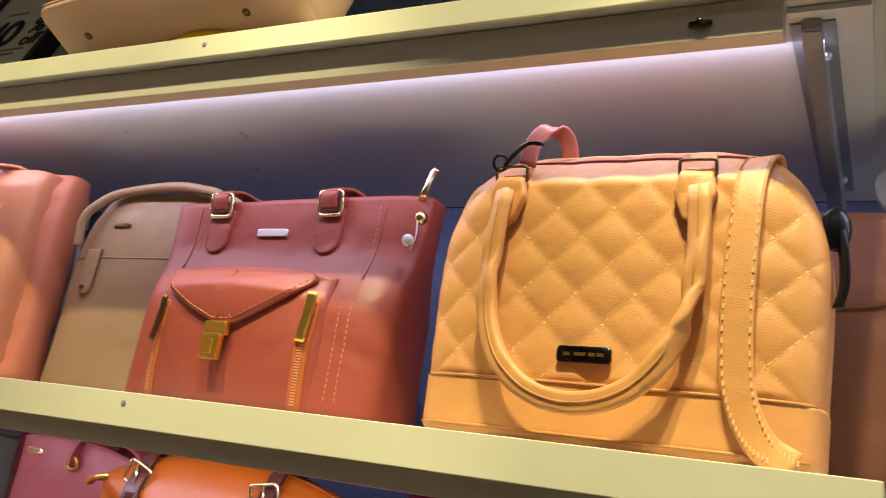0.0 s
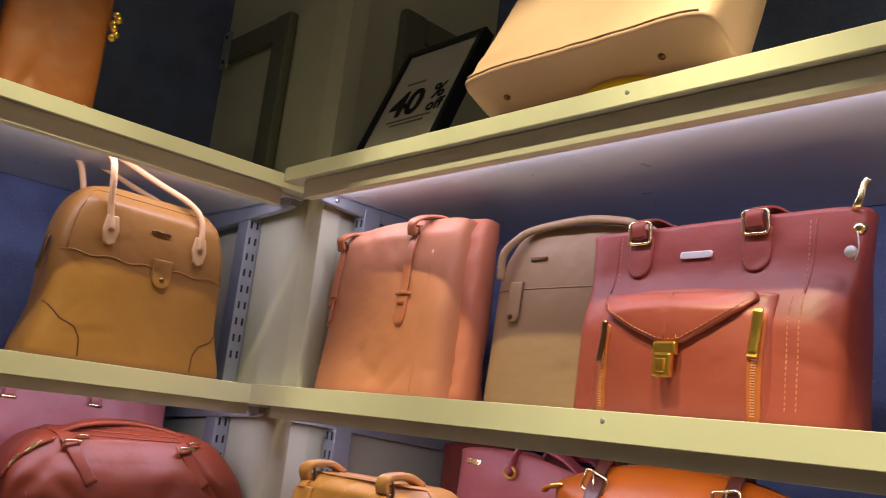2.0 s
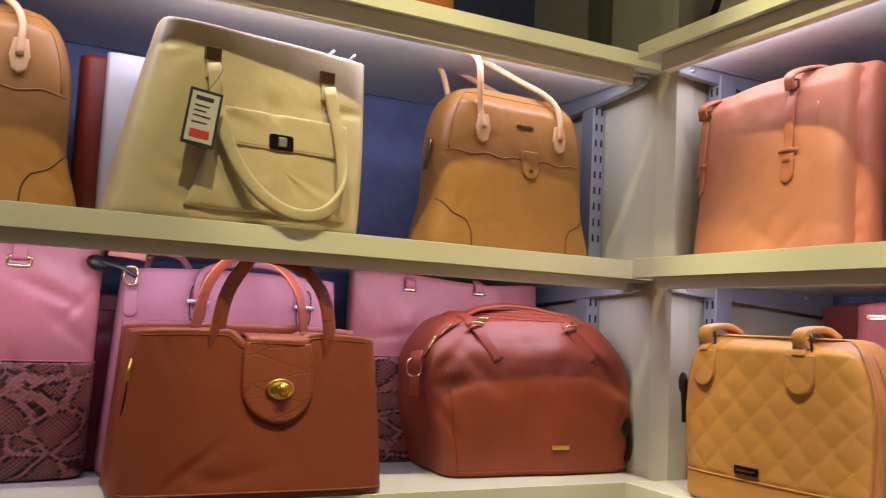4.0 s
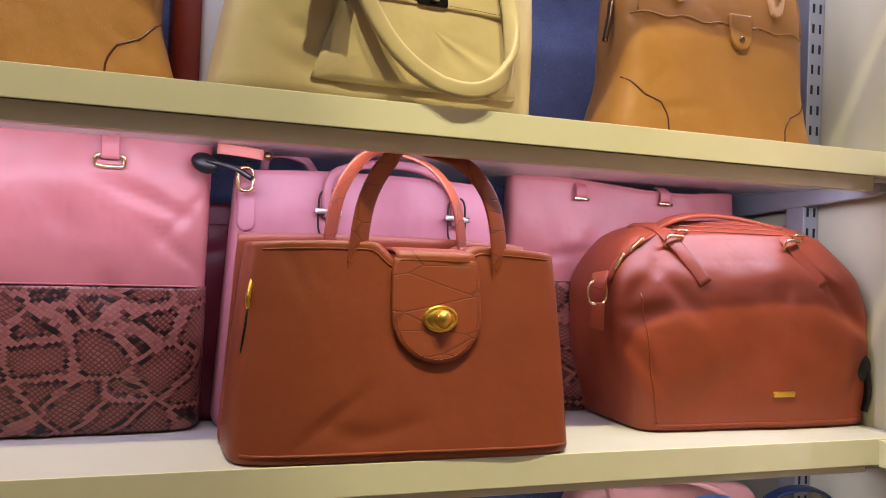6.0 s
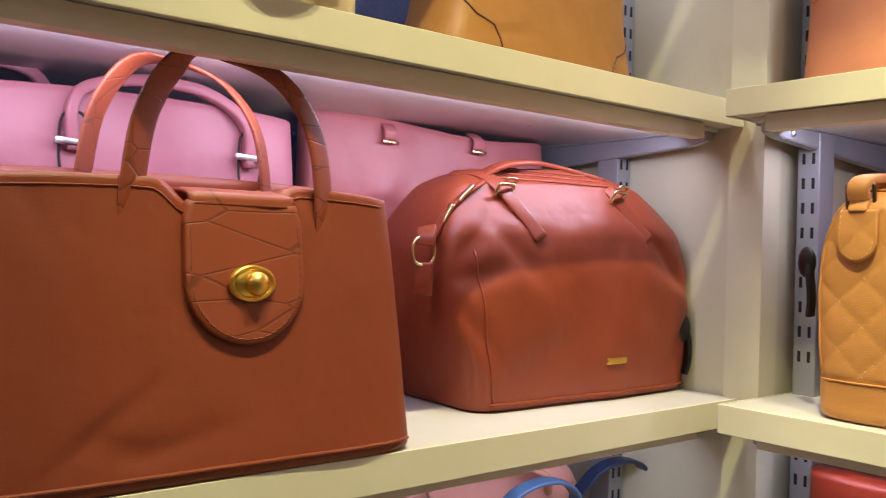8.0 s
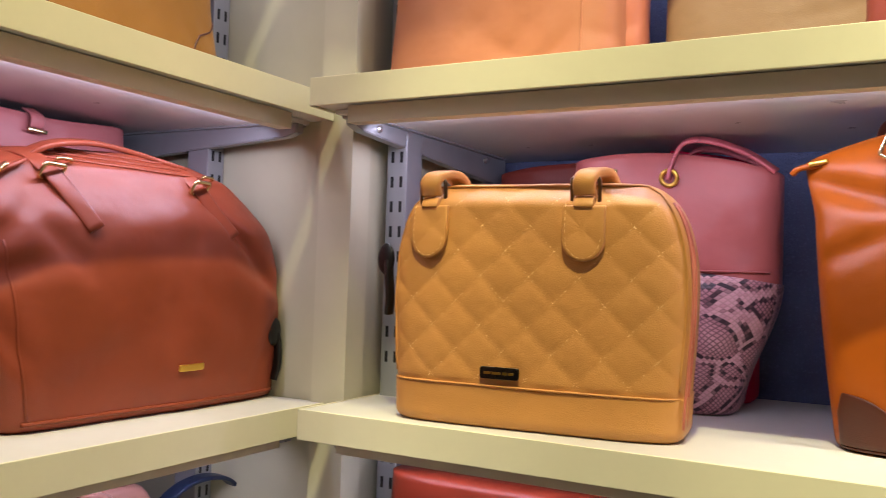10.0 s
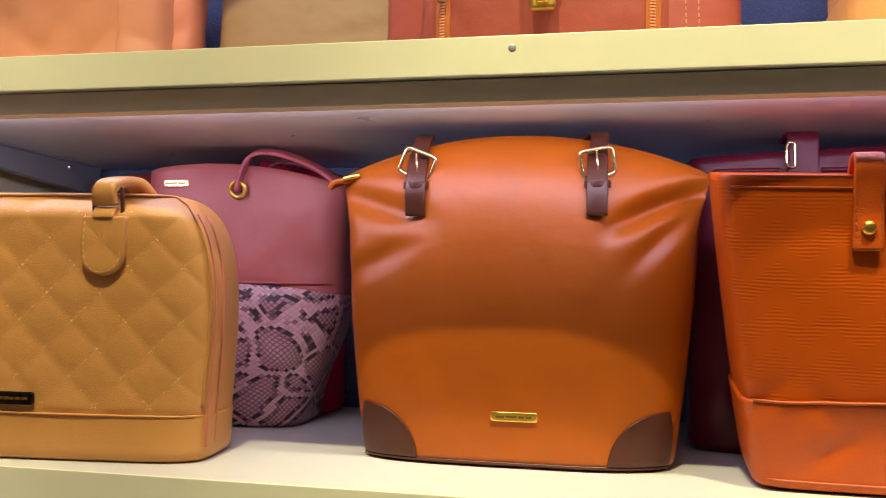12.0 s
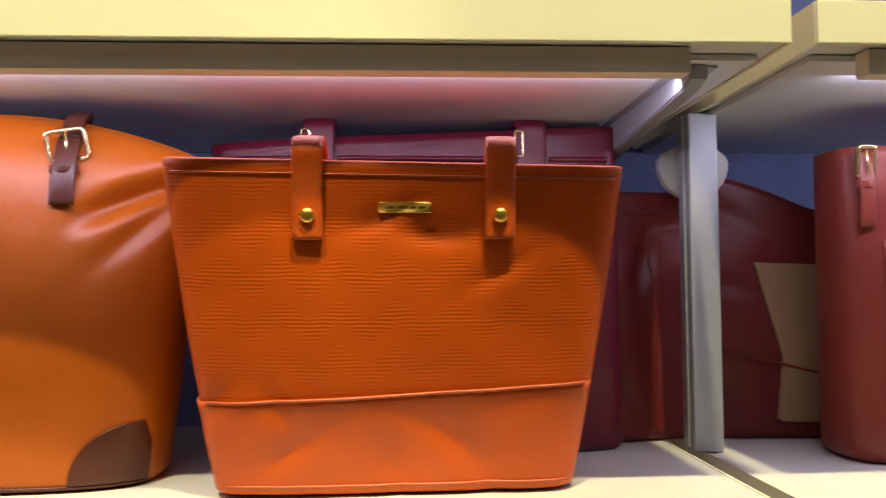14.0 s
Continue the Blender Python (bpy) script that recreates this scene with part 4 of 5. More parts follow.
def straw_tote():
    D = 0.15
    t = thing("straw_tote", wall_pose(-1.440, 0.058, S2, 5) @ pose(0, 0, 0, -3) @ pose(0, D / 2, 0), "straw-coloured leather tote with a hanging loop handle", "handbag", "handbags")
    f = Form(0.396, 0.312, D, lambda v: 1.0 - 0.125 * v + 0.02 * math.sin(math.pi * v), lambda v: 1 - 0.45 * v, lambda s: 1.0 - 0.012 * s, 5, 0.012, creases(3.7, 0.005, 5), skew=0.040)
    f.mesh("body", L_CREAM, t, 50, 60, open_top=True, rim=0.006)
    P = [(-0.098, 0.02), (0.160, 0.02), (0.166, 0.186), (-0.040, 0.184)]
    f.patch("front_pocket", P, L_CREAM, t, 0.001, 0.006, n=80, puff=0.003)
    f.patch("pocket_flap", [(-0.042, 0.182), (0.164, 0.182), (0.166, 0.122), (-0.048, 0.122)], L_CREAM, t, 0.008, 0.004, n=80)
    f.stitch([[(-0.043, 0.127), (0.161, 0.127)]], M_THREADD, t, 0.0125)
    plate(f, 0.048, 0.136, 0.040, 0.026, M_GUN, t, 0, 0.012, "dark metal lock plate")
    box("lock_hasp", 0.042, 0.055, f.on(0.048, 0.136, 0.019).y, f.on(0.048, 0.136, 0.012).y, 0.129, 0.143, M_SILVER, t, "", 0.001)
    for x in (-0.062, 0.132):
        c = f.on(x, 0.262, 0.008)
        box("handle_mount", x - 0.013, x + 0.013, c.y - 0.002, c.y + 0.006, 0.254, 0.274, M_BRONZE, t, "bronze handle mount", 0.002)
        f.patch("handle_tab", rrect(x, 0.240, 0.020, 0.036, 0.003), L_CREAM, t, 0.001, 0.004)
    pts = []
    for i in range(25):
        a = math.pi * i / 24
        x = 0.035 - 0.097 * math.cos(a) * (1 + 0.22 * math.sin(a)) + 0.040 * math.sin(a)
        z = 0.244 - 0.226 * math.sin(a) ** 0.8
        pts.append(f.on(x, z, 0.014 + 0.018 * math.sin(a)))
    strap("handle", pts, 0.020, 0.010, L_CREAM, t, (0.3, 0, 1), "padded loop handle", 3)
    for x in (0.118, 0.158):
        strap("zip_pull", [(x + 0.03, 0.005, 0.300), (x + 0.034, 0.0, 0.318), (x + 0.044, -0.004, 0.332)], 0.005, 0.004, M_SILVER, t, n=5)
    g = new("price_tag")
    g.matrix_world = t.matrix_world @ pose(-0.086, -0.098, 0.146, -4, 8, -6)
    tagged(g, "white price tag with black back and red strip", "price tag")
    box("card", -0.024, 0.024, 0.0, 0.0015, -0.042, 0.045, M_INK, g, "black card border")
    box("paper", -0.020, 0.020, -0.0008, 0.0, -0.037, 0.040, M_PAPER, g)
    box("red_strip", -0.014, 0.014, -0.0014, -0.0006, -0.030, -0.018, M_RED, g, "red price strip")
    for k, z in enumerate((0.028, 0.018, 0.010, 0.002, -0.008)):
        box("printed_line", -0.014, 0.012 - 0.004 * (k % 3), -0.0013, -0.0006, z, z + (0.006 if k == 0 else 0.002), M_INK, g)
    strap("string", [(0.0, 0, 0.043), (0.012, 0.004, 0.07), (0.018, 0.01, 0.09)], 0.0012, 0.0012, M_INK, g, n=5, seg=6)
    i = thing("white_liner_bag", wall_pose(-1.625, 0.010, S2, 4) @ pose(0, 0.04, 0), "white soft leather bag behind a straw tote", "handbag", "handbags")
    w = Form(0.30, 0.285, 0.06, lambda v: 1, lambda v: 1 - 0.3 * v, lambda s: 1.0, 5, 0.01, creases(6.6, 0.004))
    w.mesh("body", M_COLLAR, i, 24, 36)


straw_tote()


def plain_bag(label, m, W, H, D, mat, name="shoulder_bag", wide=lambda v: 1.0, deep=lambda v: 1 - 0.3 * v, top=lambda s: 1.0, seed=1.0, amp=0.004, open_top=False):
    t = thing(name, m @ pose(0, D / 2, 0), label, "handbag", "handbags")
    f = Form(W, H, D, wide, deep, top, 4.5, 0.012, creases(seed, amp))
    f.mesh("body", mat, t, 36, 48, open_top=open_top)
    return t, f


t, f = plain_bag("dark red leather bag at the back of the shelf", wall_pose(-1.66, -0.115, S2, 0), 0.13, 0.285, 0.10, L_RED, seed=8.0)
f.seam("side_seam", [(0.0, 0.01), (0.002, 0.26)], 0.0014, L_RED, t)

# ---------------------------------------------------------------- goods on the lower shelf along x


def small_quilted():
    D = 0.125
    t = thing("quilted_handbag", stand(-1.112, 0.786, S1, 6, D), "small ochre quilted leather handbag with short handles", "handbag", "handbags")
    f = Form(0.344, 0.272, D, domed(0.56, 0.64, 2.3, 0.96), lambda v: 1 - 0.12 * v - 0.3 * ease(0.9, 1, v), lambda s: 1.0, 5, 0.012, quilt(0.056, 0.0018, 0.048, 1.0))
    f.mesh("body", L_Q2, t, 110, 110)
    f.stitch(quilt_lines(f, 0.056, 1.0, 0.052, 0.92), M_THREAD, t, 0.0004, 0.0055, 0.0034, 0.0009)
    band = Form(0.347, 0.272, D + 0.003, f.wide, f.deep, f.top, 5, 0.012)
    band.mesh("base_band", L_Q2, t, 12, 60, 0.0, 0.175, label="plain leather base band")
    f.seam("band_seam", [(-0.162 + 0.324 * i / 30, 0.0470) for i in range(31)], 0.0013, L_Q2, t, 0.002)
    outline_seam(f, 0.006, 0.055, L_Q2, t, 0.0018, 0.99)
    bm = bmesh.new()
    for off in (0.012, 0.026):
        pts = [Vector((f.half(v)[0] * 1.0 + 0.0005, -D / 2 + off * 1.6, v * f.H)) for v in [0.06 + 0.86 * i / 24 for i in range(25)]]
        sweep_into(bm, pts, 0.003, 0.003, (0, 1, 0), False, 6)
    part("side_zip", bm, L_PKSIDE, t, "zipped side gusset")
    plate(f, -0.028, 0.062, 0.045, 0.013, M_GUN, t, 6, 0.003, "dark bronze name plate")
    for x in (-0.120, 0.060):
        f.patch("handle_tab", tongue(x, 0.246, 0.046, 0.060), L_Q2, t, 0.003, 0.004)
        f.stitch([[(x + (q[0] - x) * 0.84, q[1] + 0.003) for q in tongue(x, 0.246, 0.046, 0.060)[1:]]], M_THREAD, t, 0.0072)
        c = f.on(x, 0.262, 0.010)
        ring("ring", c, 0.030, 0.030, 0.0024, M_BRONZE, t, 6, 0, "dark bronze ring", 0.28)
        f.patch("ring_tab", rrect(x, 0.250, 0.022, 0.012, 0.002), L_Q2, t, 0.004, 0.005)
        strap("handle", [c + Vector((0, -0.004, -0.004)), c + Vector((0.0, -0.008, 0.010)), c + Vector((0.004, 0.002, 0.019)), c + Vector((0.012, 0.03, 0.022)), c + Vector((0.014, 0.06, 0.010))], 0.024, 0.011, L_Q2, t, (1, 0, 0), "rolled short handle", 7)
    security_tag(pose(-1.300, 0.802, S1 + 0.180, 0, 0, -10))


def arched_bag():
    D = 0.15
    t = thing("arched_tote", stand(-0.650, 0.884, S1, 1.5, D), "tan orange leather tote with dark corner patches and buckles", "handbag", "handbags")

    def sag(x, z, side):
        base = 0.0030 * noise.noise(Vector((x * 8, z * 6, 0.4 + side)))
        fold = 0.020 * math.exp(-((z - 0.256 - 0.42 * (x - 0.12) + 1.2 * (x - 0.15) ** 2) / 0.013) ** 2) * ease(0.075, 0.135, x)
        fold += 0.008 * math.exp(-((z - 0.225 - 0.9 * (x - 0.14)) / 0.014) ** 2) * ease(0.09, 0.15, x)
        dent = 0.012 * math.exp(-((z - 0.268 + 0.30 * (x + 0.15)) / 0.016) ** 2) * ease(-0.06, -0.15, x)
        dent += 0.006 * math.exp(-((z - 0.215 - 0.4 * (x + 0.13)) / 0.014) ** 2) * ease(-0.07, -0.15, x)
        return base - fold - dent + 0.007 * math.exp(-((z - 0.14) / 0.09) ** 2 - (x / 0.15) ** 2)
    f = Form(0.408, 0.348, D, lambda v: 0.805 + 0.02 * math.sin(math.pi * v) + 0.14 * v + 0.04 * ease(0.78, 1.0, v), lambda v: 0.10 + 0.90 * math.sqrt(max(1 - v ** 2.6, 0)),
             lambda s: 1 - 0.125 * s * s, 3.4, 0.010, sag)
    f.mesh("body", L_OR, t, 100, 100)
    for sg in (-1, 1):
        out = [(sg * 0.1585, 0.006)] + [(sg * (0.158 - 0.062 * math.cos(radians(a))), 0.006 + 0.054 * math.sin(radians(a))) for a in range(0, 91, 10)]
        out.append((sg * 0.1620, 0.040))
        f.patch("corner_patch", out, L_DKBROWN, t, 0.0008, 0.0018, "dark brown corner patch", n=60)
    f.seam("foot_piping", [(-0.157 + 0.314 * i / 30, 0.0045) for i in range(31)], 0.0020, L_DKBROWN, t, 0.001)
    plate(f, 0.004, 0.052, 0.047, 0.0095, M_GOLD, t, 9, 0.001, "gold name plate")
    for x in (-0.107, 0.084):
        buckle_strap(f, x, 0.256, 0.324, 0.022, L_DKBROWN, M_PALEGOLD, t, (0.034, 0.028), 22 if x < 0 else -10)
        c = f.on(x, 0.320, 0.006)
        strap("handle", [c, c + Vector((0.002, 0.012, 0.020)), c + Vector((0.0, 0.04, 0.030)), c + Vector((-0.014, 0.075, 0.022)), c + Vector((-0.02, 0.10, -0.02))], 0.019, 0.005, L_DKBROWN, t, (1, 0, 0), n=6)
    zl = [(-0.195 + 0.39 * i / 30, (1 - 0.125 * ((-0.195 + 0.39 * i / 30) / 0.204) ** 2) * 0.346) for i in range(31)]
    f.seam("top_zip", zl, 0.0014, L_OR, t, -0.004)
    strap("zip_end", [(-0.185, -0.012, 0.300), (-0.205, -0.016, 0.297), (-0.213, -0.014, 0.291)], 0.012, 0.006, L_OR, t, (0, 1, 0), n=5)
    strap("zip_tip", [(-0.178, -0.018, 0.304), (-0.186, -0.02, 0.302), (-0.196, -0.02, 0.300)], 0.008, 0.005, M_GOLD, t, (0, 1, 0), n=4)


def embossed():
    n = Nodes("embossed_orange_leather")
    c = lin("B44A04")
    sep = n.add("SeparateXYZ")
    n.link(n.co, sep.inputs[0])
    zig = n.math("ADD", sep.outputs["Z"], n.math("MULTIPLY", n.math("PINGPONG", sep.outputs["X"], 0.024), 0.85))
    zone = n.add("Clamp")
    n.link(n.math("ADD", n.math("MULTIPLY", n.math("SINE", n.math("MULTIPLY", zig, 165.0)), 1.4), 0.35), zone.inputs[0])
    wave = n.math("ADD", sep.outputs["Z"], n.math("MULTIPLY", n.noise(30, 2), 0.004))
    fine = n.math("SINE", n.math("MULTIPLY", wave, 1900.0))
    h = n.math("MULTIPLY", fine, n.math("MULTIPLY", zone.outputs[0], 1.2))
    n.bump(n.math("ADD", h, n.math("MULTIPLY", n.noise(900, 2), 0.6)), 0.13, 0.0007)
    return n.set(Base_Color=n.ramp(n.noise(8, 4), [(0.3, shade(c, 0.9)), (0.7, shade(c, 1.1))]), Roughness=0.48, Specular_IOR_Level=0.22)


M_EMBOSS = embossed()


def orange_tote():
    D = 0.13
    t = thing("orange_tote", stand(-0.264, 0.843, S1, 1, D, 8.5), "burnt orange embossed leather tote with riveted straps", "handbag", "handbags")
    f = Form(0.388, 0.282, D, lambda v: 0.80 + 0.20 * v + 0.012 * math.sin(math.pi * v), lambda v: 0.84 + 0.12 * v + 0.06 * math.sin(math.pi * v), lambda s: 1.0 - 0.012 * s, 8, 0.006, creases(2.2, 0.0045, 6))
    f.mesh("body", M_EMBOSS, t, 50, 60, open_top=True, rim=0.007)
    band = Form(0.391, 0.282, D + 0.003, f.wide, f.deep, lambda s: 1.0 + 0.08 * s, 8, 0.006, f.relief)
    band.mesh("base_band", L_TOTE, t, 14, 60, 0.0, 0.315, label="plain leather base band")
    f.seam("band_seam", [(-0.160 + 0.32 * i / 30, 0.0888 + 0.007 * (-1 + 2 * i / 30)) for i in range(31)], 0.0016, L_RUST, t, 0.0022)
    f.seam("rim_seam", [(-0.184 + 0.368 * i / 30, 0.272 - 0.003 * (-1 + 2 * i / 30)) for i in range(31)], 0.0010, L_RUST, t, 0.0006)
    band.seam("foot_piping", [(-0.146 + 0.292 * i / 30, 0.009) for i in range(31)], 0.0016, L_RUST, t, 0.0005)
    for x in (-0.073, 0.084):
        pts = [f.on(x, z, 0.0035) for z in (0.220, 0.24, 0.26, 0.276)]
        top = f.on(x, 0.280, 0.004)
        pts += [top + Vector((0, 0.000, 0.014)), top + Vector((0.001, 0.012, 0.022)), top + Vector((0.003, 0.030, 0.012)), top + Vector((0.004, 0.040, -0.02))]
        s = strap("handle_end", pts, 0.025, 0.0045, L_TOTE, t, (1, 0, 0), "riveted strap end", 6)
        stud("rivet", f.on(x, 0.240, 0.007), 0.0062, M_GOLD, s, 0.55, "gold rivet")
        f.stitch([[(x - 0.010, 0.223), (x - 0.010, 0.274)], [(x + 0.010, 0.223), (x + 0.010, 0.274)]], M_THREADD, t, 0.0063)
    plate(f, 0.006, 0.246, 0.044, 0.009, M_GOLD, t, 9, 0.001, "gold name plate")


small_quilted()
arched_bag()
orange_tote()


def snake_tote(label, m, W, H, D, split, top_mat, skin, wide, seed, top=lambda s: 1.0):
    t = thing("snakeskin_tote", m @ pose(0, D / 2, 0), label, "handbag", "handbags")
    f = Form(W, H, D, wide, lambda v: 1 - 0.35 * v, top, 4.5, 0.014, creases(seed, 0.0065, 8))
    f.mesh("body", top_mat, t, 46, 56, open_top=True, rim=0.005)
    s = Form(W + 0.004, H, D + 0.004, wide, f.deep, top, 4.5, 0.014, f.relief)
    s.mesh("snakeskin_panel", skin, t, 26, 56, 0.0, split / H, label="printed snakeskin lower half")
    f.seam("panel_seam", [(-W * 0.46 + W * 0.92 * i / 30, split) for i in range(31)], 0.0012, top_mat, t, 0.0025)
    return t, f


def bucket_bag():
    t, f = snake_tote("rose leather bucket bag with lilac snakeskin base", stand(-1.028, 1.035, S1, 4, 0), 0.274, 0.336, 0.14, 0.183, L_BUCKET, M_SNAKE2,
                      lambda v: 0.66 + 0.34 * ease(0, 0.55, v), 5.1, lambda s: 1 - 0.05 * s * s - 0.03 * s)
    plate(f, -0.088, 0.312, 0.036, 0.010, M_PALEGOLD, t, 5)
    c = f.on(0.0, 0.303, 0.006)
    ring("ring", c, 0.020, 0.020, 0.003, M_GOLD, t, 10, 0, "gold eyelet", 1.0)
    c2 = Vector((0.145, -0.02, 0.295))
    for b in (-0.035, 0.05):
        strap("handle", [Vector((-0.001, b - 0.02, 0.300)), Vector((0.004, b - 0.02, 0.325)), Vector((0.018, b - 0.015, 0.350)), Vector((0.05, b - 0.01, 0.352)), Vector((0.095, b, 0.336)), Vector((0.130, b, 0.312))], 0.021, 0.006, M_CROC2, t, (0, 1, 0.4), "croc-embossed handle", 7)


bucket_bag()
t, f = plain_bag("rose leather shoulder bag at the back of the shelf", stand(-1.20, 1.165, S1, 0, 0), 0.28, 0.345, 0.08, L_ROSE, seed=3.3, top=lambda s: 1 - 0.04 * s * s)
ring("ring", f.on(0.02, 0.285, 0.006), 0.018, 0.018, 0.003, M_GUN, t, 10, 0, "dark eyelet", 1.0)
t, f = plain_bag("raspberry fabric pouch in clear film", stand(-1.005, 1.178, S1, 0, 0), 0.13, 0.352, 0.08, L_HOT, "fabric_pouch", seed=6.3, top=lambda s: 1 - 0.03 * s)
for k in range(3):
    strap("film_fold", [(-0.16, -0.06 + 0.02 * k, 0.326 + 0.006 * k), (-0.08, -0.065, 0.343 + 0.003 * k), (0.0, -0.06, 0.336 - 0.004 * k), (0.06, -0.05, 0.325)], 0.018, 0.0006, M_FILM, t, (0, 1, 0.5 * k), "crumpled clear film", 6, seg=6)


def plum_bag():
    t, f = plain_bag("plum leather bag with ruffled strap bands behind totes", stand(-0.240, 1.02, S1, 0, 0), 0.45, 0.358, 0.10, L_PLUM, "plum_bag", lambda v: 1.0, seed=11.0, amp=0.006, top=lambda s: 0.965 + 0.03 * s)
    for x in (-0.105, 0.125):
        pts = [f.on(x, z, 0.004) for z in (0.02, 0.15, 0.27, 0.335)] + [f.on(x, 0.347, 0.004) + Vector((0, 0.006, 0.012)), f.on(x, 0.347, 0.0) + Vector((0, 0.05, 0.012))]
        strap("strap_band", pts, 0.034, 0.006, L_PLUM, t, (1, 0, 0), n=6)
        c = f.on(x - 0.014, 0.334, 0.010)
        ring("ring", c, 0.010, 0.028, 0.0014, M_PALEGOLD, t, 0, 20, "pale gold loop", 0.4)
    for x0, x1 in ((-0.20, -0.13), (-0.085, 0.105), (0.145, 0.21)):
        f.seam("ruffle", [(x0 + (x1 - x0) * i / 10, 0.318) for i in range(11)], 0.003, L_PLUM, t, 0.001)
    for k in range(2):
        strap("film_scrap", [(-0.11 + 0.05 * k, -0.03, 0.374), (-0.09 + 0.05 * k, -0.035, 0.383), (-0.06 + 0.05 * k, -0.03, 0.376)], 0.016, 0.0006, M_FILM, t, (0, 1, 0.6), "scrap of clear film", 6, seg=6)


plum_bag()
t, f = plain_bag("maroon soft leather bag behind an orange tote", stand(-0.018, 1.075, S1, 3, 0), 0.26, 0.288, 0.12, L_MAROON, "maroon_bag", lambda v: 1 - 0.05 * v, seed=13.0, amp=0.013)
f.seam("side_seam", [(0.052, 0.01), (0.058, 0.14), (0.050, 0.27)], 0.0016, L_MAROON, t)
f.seam("rim_seam", [(-0.11 + 0.022 * i, 0.262) for i in range(11)], 0.0014, L_MAROON, t)
t, f = plain_bag("maroon bag with tan patch beside a steel upright", stand(0.23, 1.075, S1, -4, 0), 0.34, 0.29, 0.12, L_MAROON, "patched_bag", lambda v: 1 - 0.06 * v, seed=14.0, amp=0.006, top=lambda s: 1.08 - 0.30 * ease(-1.0, 0.9, s))
f.patch("tan_patch", [(-0.075, 0.205), (0.06, 0.20), (0.06, 0.02), (-0.055, 0.02), (-0.045, 0.09)], L_TAUPE, t, 0.002, 0.003, "tan leather patch", n=60)
f.seam("patch_seam", [(-0.16, 0.135), (-0.10, 0.10), (0.0, 0.075), (0.06, 0.07)], 0.0014, L_RED, t, 0.0055)


def rose_tote():
    t, f = plain_bag("rose leather tote with a buckled strap", stand(0.352, 0.915, S1, 0, 0), 0.34, 0.315, 0.13, L_ROSE, "rose_tote", lambda v: 0.96 + 0.02 * v, seed=15.0, amp=0.005, open_top=True)
    buckle_strap(f, -0.148, 0.235, 0.312, 0.016, L_ROSE, M_PALEGOLD, t, (0.018, 0.03))
    f.seam("fold", [(-0.135, 0.02), (-0.128, 0.12), (-0.132, 0.22)], 0.0018, L_ROSE, t)


rose_tote()

# ---------------------------------------------------------------- goods on the lower shelf along y


